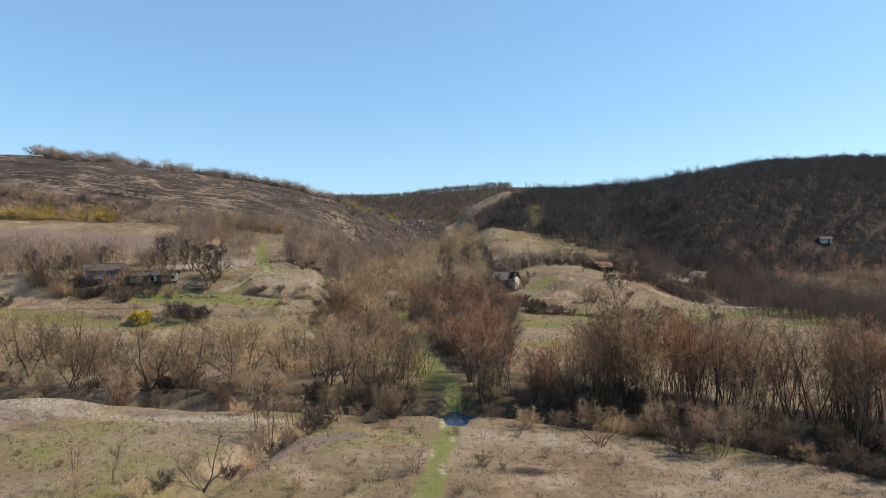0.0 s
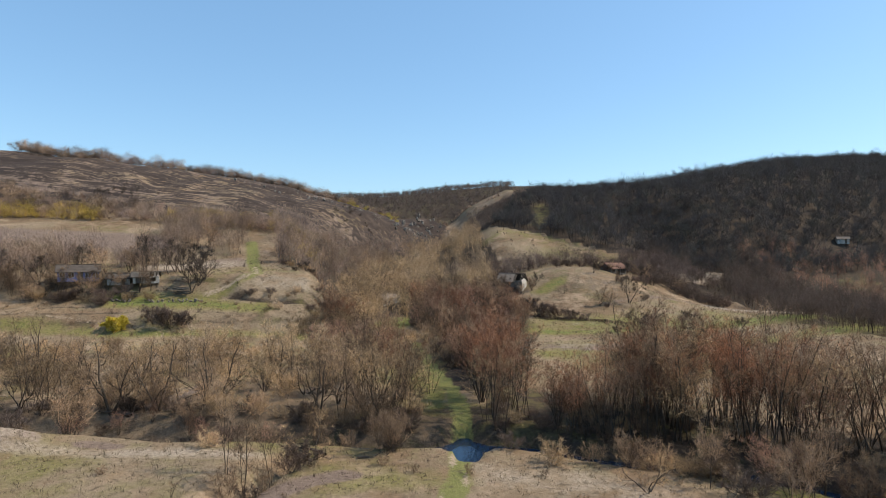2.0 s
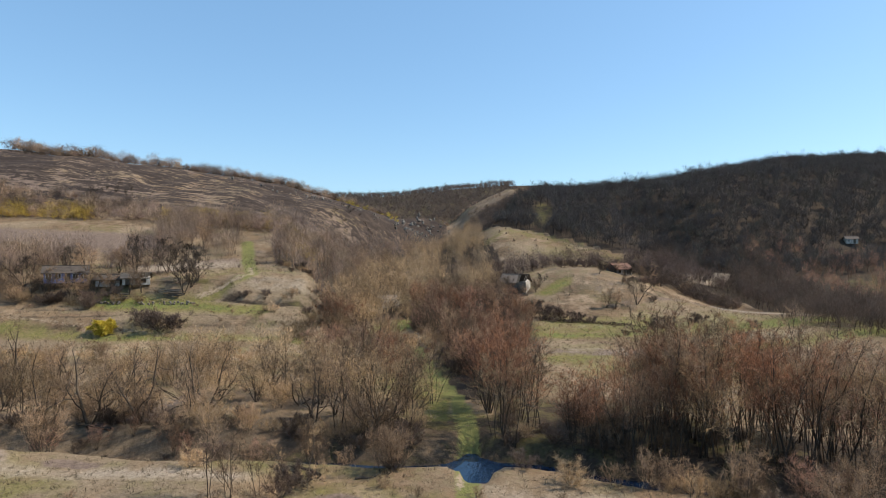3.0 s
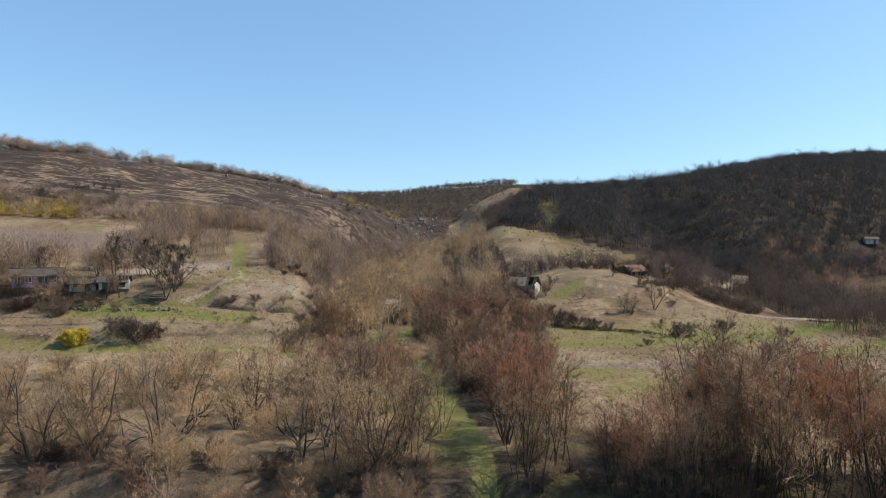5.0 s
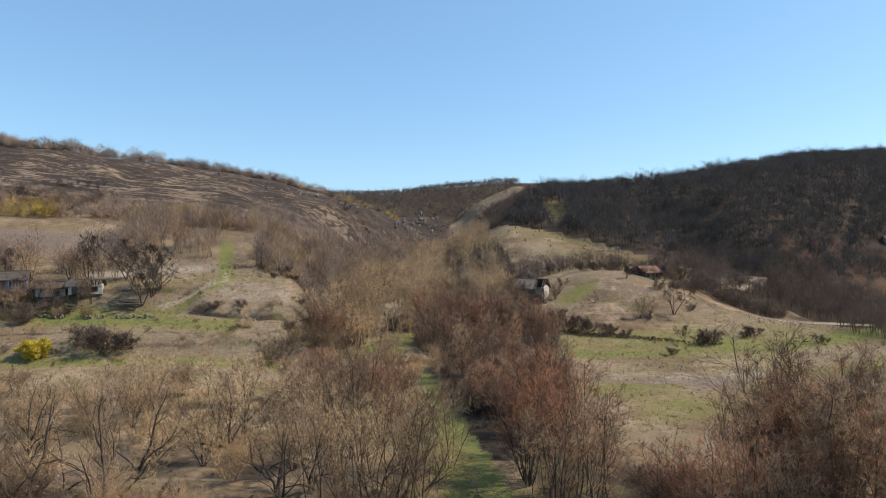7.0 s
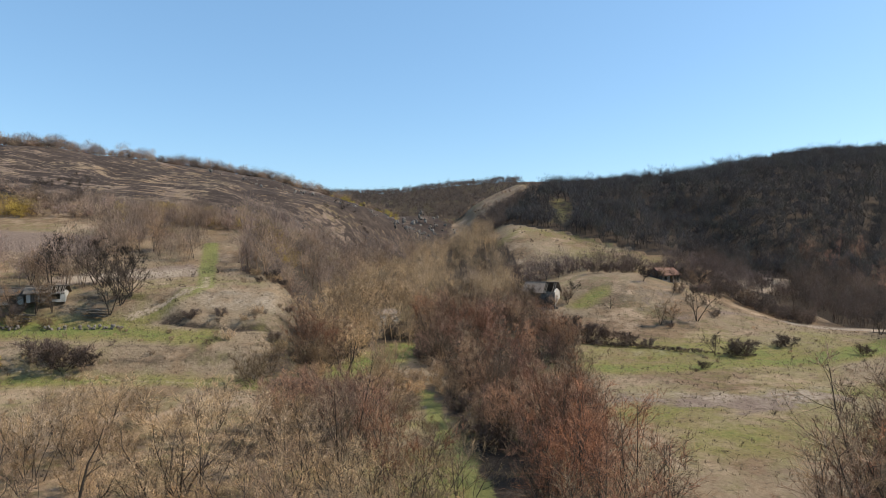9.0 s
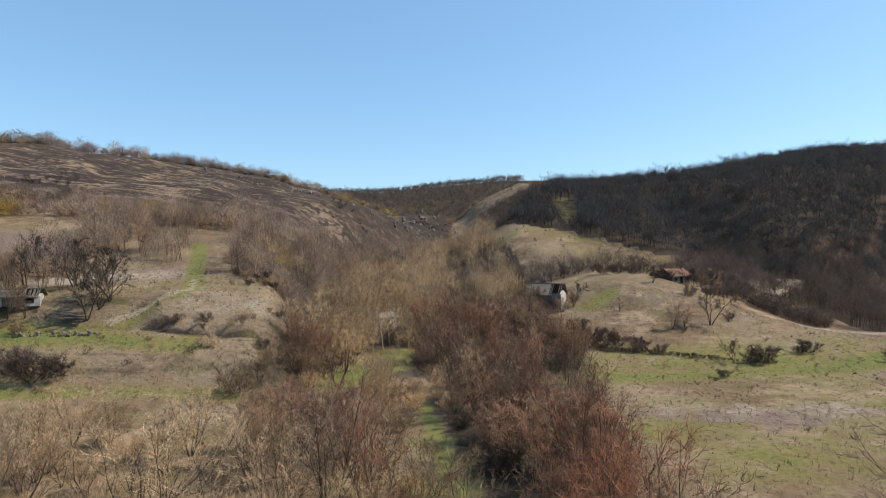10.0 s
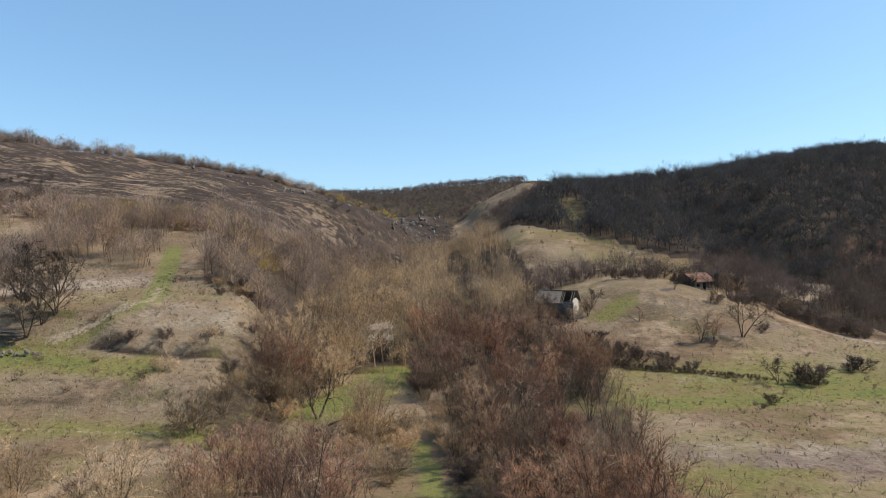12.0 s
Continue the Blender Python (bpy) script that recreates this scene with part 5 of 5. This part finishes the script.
def cottage(name, label, x, y, turn, w, d, h, rise, walls, roof, openings, sink=0.3, ruined=False, group="farm buildings"):
    """openings: x, width, sill, height and whether it is a door."""
    root = tagged(new(name), label, "house", group)
    root.matrix_basis = Matrix.Translation((x, y, float(land(x, y)) - sink)) @ Euler((0, 0, radians(turn))).to_matrix().to_4x4()
    t = 0.35
    bm = bmesh.new()
    front_wall(bm, w, h, -d / 2, -d / 2 + t, openings)
    bmesh.ops.remove_doubles(bm, verts=bm.verts, dist=0.001)
    part("front_wall", bm, walls, root)
    bm = bmesh.new()
    block(bm, -w / 2, w / 2, d / 2 - t, d / 2, 0, h, 0.02)
    part("back_wall", bm, walls, root)
    for sx in (-1, 1):
        bm = bmesh.new()
        x0, x1 = sorted((sx * w / 2, sx * (w / 2 - t)))
        top = h + rise * (0.96 if not ruined or sx < 0 else 0.35)
        prof = [(-d / 2 + t, 0), (d / 2 - t, 0), (d / 2 - t, h), (0, top), (-d / 2 + t, h)]
        vs = [[bm.verts.new((xx, yy, zz)) for yy, zz in prof] for xx in (x0, x1)]
        bm.faces.new(vs[0])
        bm.faces.new(vs[1][::-1])
        for k in range(5):
            bm.faces.new((vs[0][k], vs[1][k], vs[1][(k + 1) % 5], vs[0][(k + 1) % 5]))
        bmesh.ops.recalc_face_normals(bm, faces=bm.faces)
        part("gable_wall", bm, PLASTER if ruined and sx > 0 else walls, root, "flaking white plaster" if ruined and sx > 0 else "")
    over = 0.4
    for sy in (-1, 1):
        bm = bmesh.new()
        frac = 0.62 if ruined and sy < 0 else 1.0
        xa, xb = -w / 2 - over, (-w / 2 - over) + (w + 2 * over) * frac
        ye, ze = sy * (d / 2 + over), h - rise * over / (d / 2)
        th = 0.12
        v = [bm.verts.new(c) for c in ((xa, 0, h + rise), (xb, 0, h + rise), (xb, ye, ze), (xa, ye, ze), (xa, 0, h + rise + th), (xb, 0, h + rise + th), (xb, ye, ze + th), (xa, ye, ze + th))]
        for q in ((0, 1, 2, 3), (4, 5, 6, 7), (0, 1, 5, 4), (2, 3, 7, 6), (1, 2, 6, 5), (0, 3, 7, 4)):
            bm.faces.new([v[k] for k in q])
        bmesh.ops.recalc_face_normals(bm, faces=bm.faces)
        part("roof_slope", bm, roof, root)
    bm = bmesh.new()
    block(bm, -w / 2 - over, w / 2 + over, -0.14, 0.14, h + rise + 0.06, h + rise + 0.22, 0.04)
    part("roof_ridge", bm, roof, root)
    if ruined:
        for k in range(7):
            if R.random() < 0.35:
                continue
            bm = bmesh.new()
            xx = w * (0.16 + 0.05 * k + R.uniform(-0.012, 0.012))
            v0, v1 = Vector((xx, 0, h + rise)), Vector((xx, -d / 2 - over, h - rise * over / (d / 2)))
            m = Matrix.Translation((v0 + v1) / 2) @ (v1 - v0).to_track_quat("Z", "Y").to_matrix().to_4x4() @ Matrix.Diagonal((0.1, 0.12, (v1 - v0).length, 1))
            bmesh.ops.create_cube(bm, size=1.0, matrix=m)
            part("rafter", bm, TIMBER, root)
    for ox, ow, oz, oh, door in openings:
        yf = -d / 2 + 0.06
        if door:
            bm = bmesh.new()
            for k in range(4):
                block(bm, ox - ow / 2 + ow * k / 4 + 0.01, ox - ow / 2 + ow * (k + 1) / 4 - 0.01, yf, yf + 0.06, oz + 0.02, oz + oh - 0.03, 0.006)
            part("door", bm, TIMBER, root, "weathered plank door")
        elif door is False:
            bm = bmesh.new()
            f = 0.09
            block(bm, ox - ow / 2, ox - ow / 2 + f, yf, yf + 0.08, oz, oz + oh, 0.008)
            block(bm, ox + ow / 2 - f, ox + ow / 2, yf, yf + 0.08, oz, oz + oh, 0.008)
            block(bm, ox - ow / 2 + f, ox + ow / 2 - f, yf, yf + 0.08, oz, oz + f, 0.008)
            block(bm, ox - ow / 2 + f, ox + ow / 2 - f, yf, yf + 0.08, oz + oh - f, oz + oh, 0.008)
            block(bm, ox - f / 2, ox + f / 2, yf, yf + 0.08, oz + f, oz + oh - f, 0.008)
            win = part("window", bm, WHITE, root, "white painted window frame")
            bm = bmesh.new()
            block(bm, ox - ow / 2 + 0.02, ox + ow / 2 - 0.02, yf + 0.03, yf + 0.045, oz + 0.02, oz + oh - 0.02, 0)
            part("pane", bm, PANE, win)
    return root


cottage("farmhouse", "low blue-washed farmhouse with white windows and grey roof", -77, 141, 30, 7.4, 4.6, 2.1, 1.2, BLUE, SHEET,
        [(-2.9, 1.1, 0.8, 1.1, False), (-1.3, 1.1, 0.8, 1.1, False), (0.3, 1.0, 0.1, 1.9, True), (1.7, 1.1, 0.8, 1.1, False), (3.05, 0.9, 0.8, 1.1, False)], 0.4)
cottage("shed", "small white-plastered shed with a grey gable roof", -68.8, 141.4, 26, 4.2, 3.2, 1.5, 0.8, PLASTER, SHEET, [(-1.2, 0.8, 0.7, 0.7, False), (0.8, 0.9, 0.05, 1.35, True)], 0.3)
cottage("broken_shed", "half-collapsed white shed with a dark broken roof", -63.6, 142.6, 24, 5.0, 3.6, 1.45, 0.8, PLASTER, TIMBER, [(-1.5, 1.0, 0.05, 1.35, True), (1.2, 1.2, 0.4, 0.8, None)], 0.3, True)
cottage("stone_house", "abandoned two-storey stone house with broken tile roof", 19.4, 191, -24, 7.2, 5.2, 3.2, 2.0, STONE, OLD_TILE,
        [(-2.2, 0.9, 1.7, 1.0, None), (-0.3, 0.9, 1.7, 1.0, None), (1.7, 1.0, 0.3, 1.9, True)], 0.4, True)
cottage("red_roofed_house", "abandoned house with a red-brown tile roof and stained walls", 52.3, 204.5, 30, 6.4, 4.4, 2.1, 1.5, STONE, TILE, [(-1.9, 1.0, 0.8, 1.0, None), (0.2, 1.0, 0.1, 1.9, None), (1.5, 0.7, 0.5, 1.5, None), (2.5, 0.7, 0.5, 1.5, None)], 0.5)
cottage("white_cottage", "low white cottage half hidden among tan willows", -16.3, 182, 38, 5.4, 4, 2.3, 0.7, PLASTER, OLD_TILE, [(-1.6, 0.9, 0.8, 0.9, False), (0.3, 0.9, 0.1, 1.8, True), (1.8, 0.9, 0.8, 0.9, False)], 0.0)
cottage("forest_hut", "white hut with a weathered roof at the forest edge", 168, 273, -15, 4.4, 3.2, 2.1, 0.9, PLASTER, OLD_TILE, [(-1.2, 0.9, 0.8, 0.9, False), (0.9, 0.9, 0.1, 1.8, True)], 0.2)


ROCKS_DARK = [rock_mesh(s, STONE) for s in (6, 7, 8)]


def stone_wall(x0, y0, x1, y1, high, label):
    """A tumbled dry-stone wall, each stone a piece of its own."""
    root = tagged(new("stone_wall"), label, "wall", "dry-stone walls")
    root.matrix_basis = Matrix.Translation((x0, y0, 0))
    n = max(int(math.hypot(x1 - x0, y1 - y0) / 0.55), 2)
    for k in range(n):
        for lay in range(2):
            if R.random() < (0.55 if lay else 0.2):
                continue
            ob = new("stone", R.choice(ROCKS_DARK))
            ob.parent = root
            x, y = x0 + (x1 - x0) * k / n, y0 + (y1 - y0) * k / n
            ob.matrix_basis = Matrix.Translation((x - x0 + R.uniform(-0.2, 0.2), y - y0 + R.uniform(-0.35, 0.35), float(land(x, y)) + high * (0.18 + 0.45 * lay))) @ Euler((R.uniform(0, 6), R.uniform(0, 6), R.uniform(0, 6))).to_matrix().to_4x4() @ Matrix.Diagonal((R.uniform(0.22, 0.5), R.uniform(0.25, 0.45), R.uniform(0.2, 0.38), 1))


stone_wall(-60, 136.6, -50, 138.6, 0.7, "tumbled dry-stone wall below the farm sheds")
stone_wall(13.5, 186.5, 22.5, 185.6, 1.1, "dark retaining wall of rubble stone below the ruined house")
stone_wall(-72, 136.4, -63, 136.2, 0.6, "low dry-stone wall below the farm sheds")


def timber_pile(x, y, turn):
    root = tagged(new("timber_pile"), "dark pile of old beams and boards by the sheds", "timber pile")
    root.matrix_basis = stand(x, y, turn)
    for k in range(14):
        bm = bmesh.new()
        ln = R.uniform(2.0, 4.0)
        m = Matrix.Translation((R.uniform(-0.8, 0.8), R.uniform(-0.9, 0.9), 0.1 + 0.09 * k)) @ Euler((R.uniform(-0.1, 0.1), R.uniform(-0.12, 0.12), R.uniform(-0.5, 0.5))).to_matrix().to_4x4() @ Matrix.Diagonal((ln, R.uniform(0.12, 0.3), 0.1, 1))
        bmesh.ops.create_cube(bm, size=1.0, matrix=m)
        part("beam", bm, TIMBER, root)


timber_pile(-55.5, 140.5, 10)
timber_pile(-64.5, 138.2, -20)
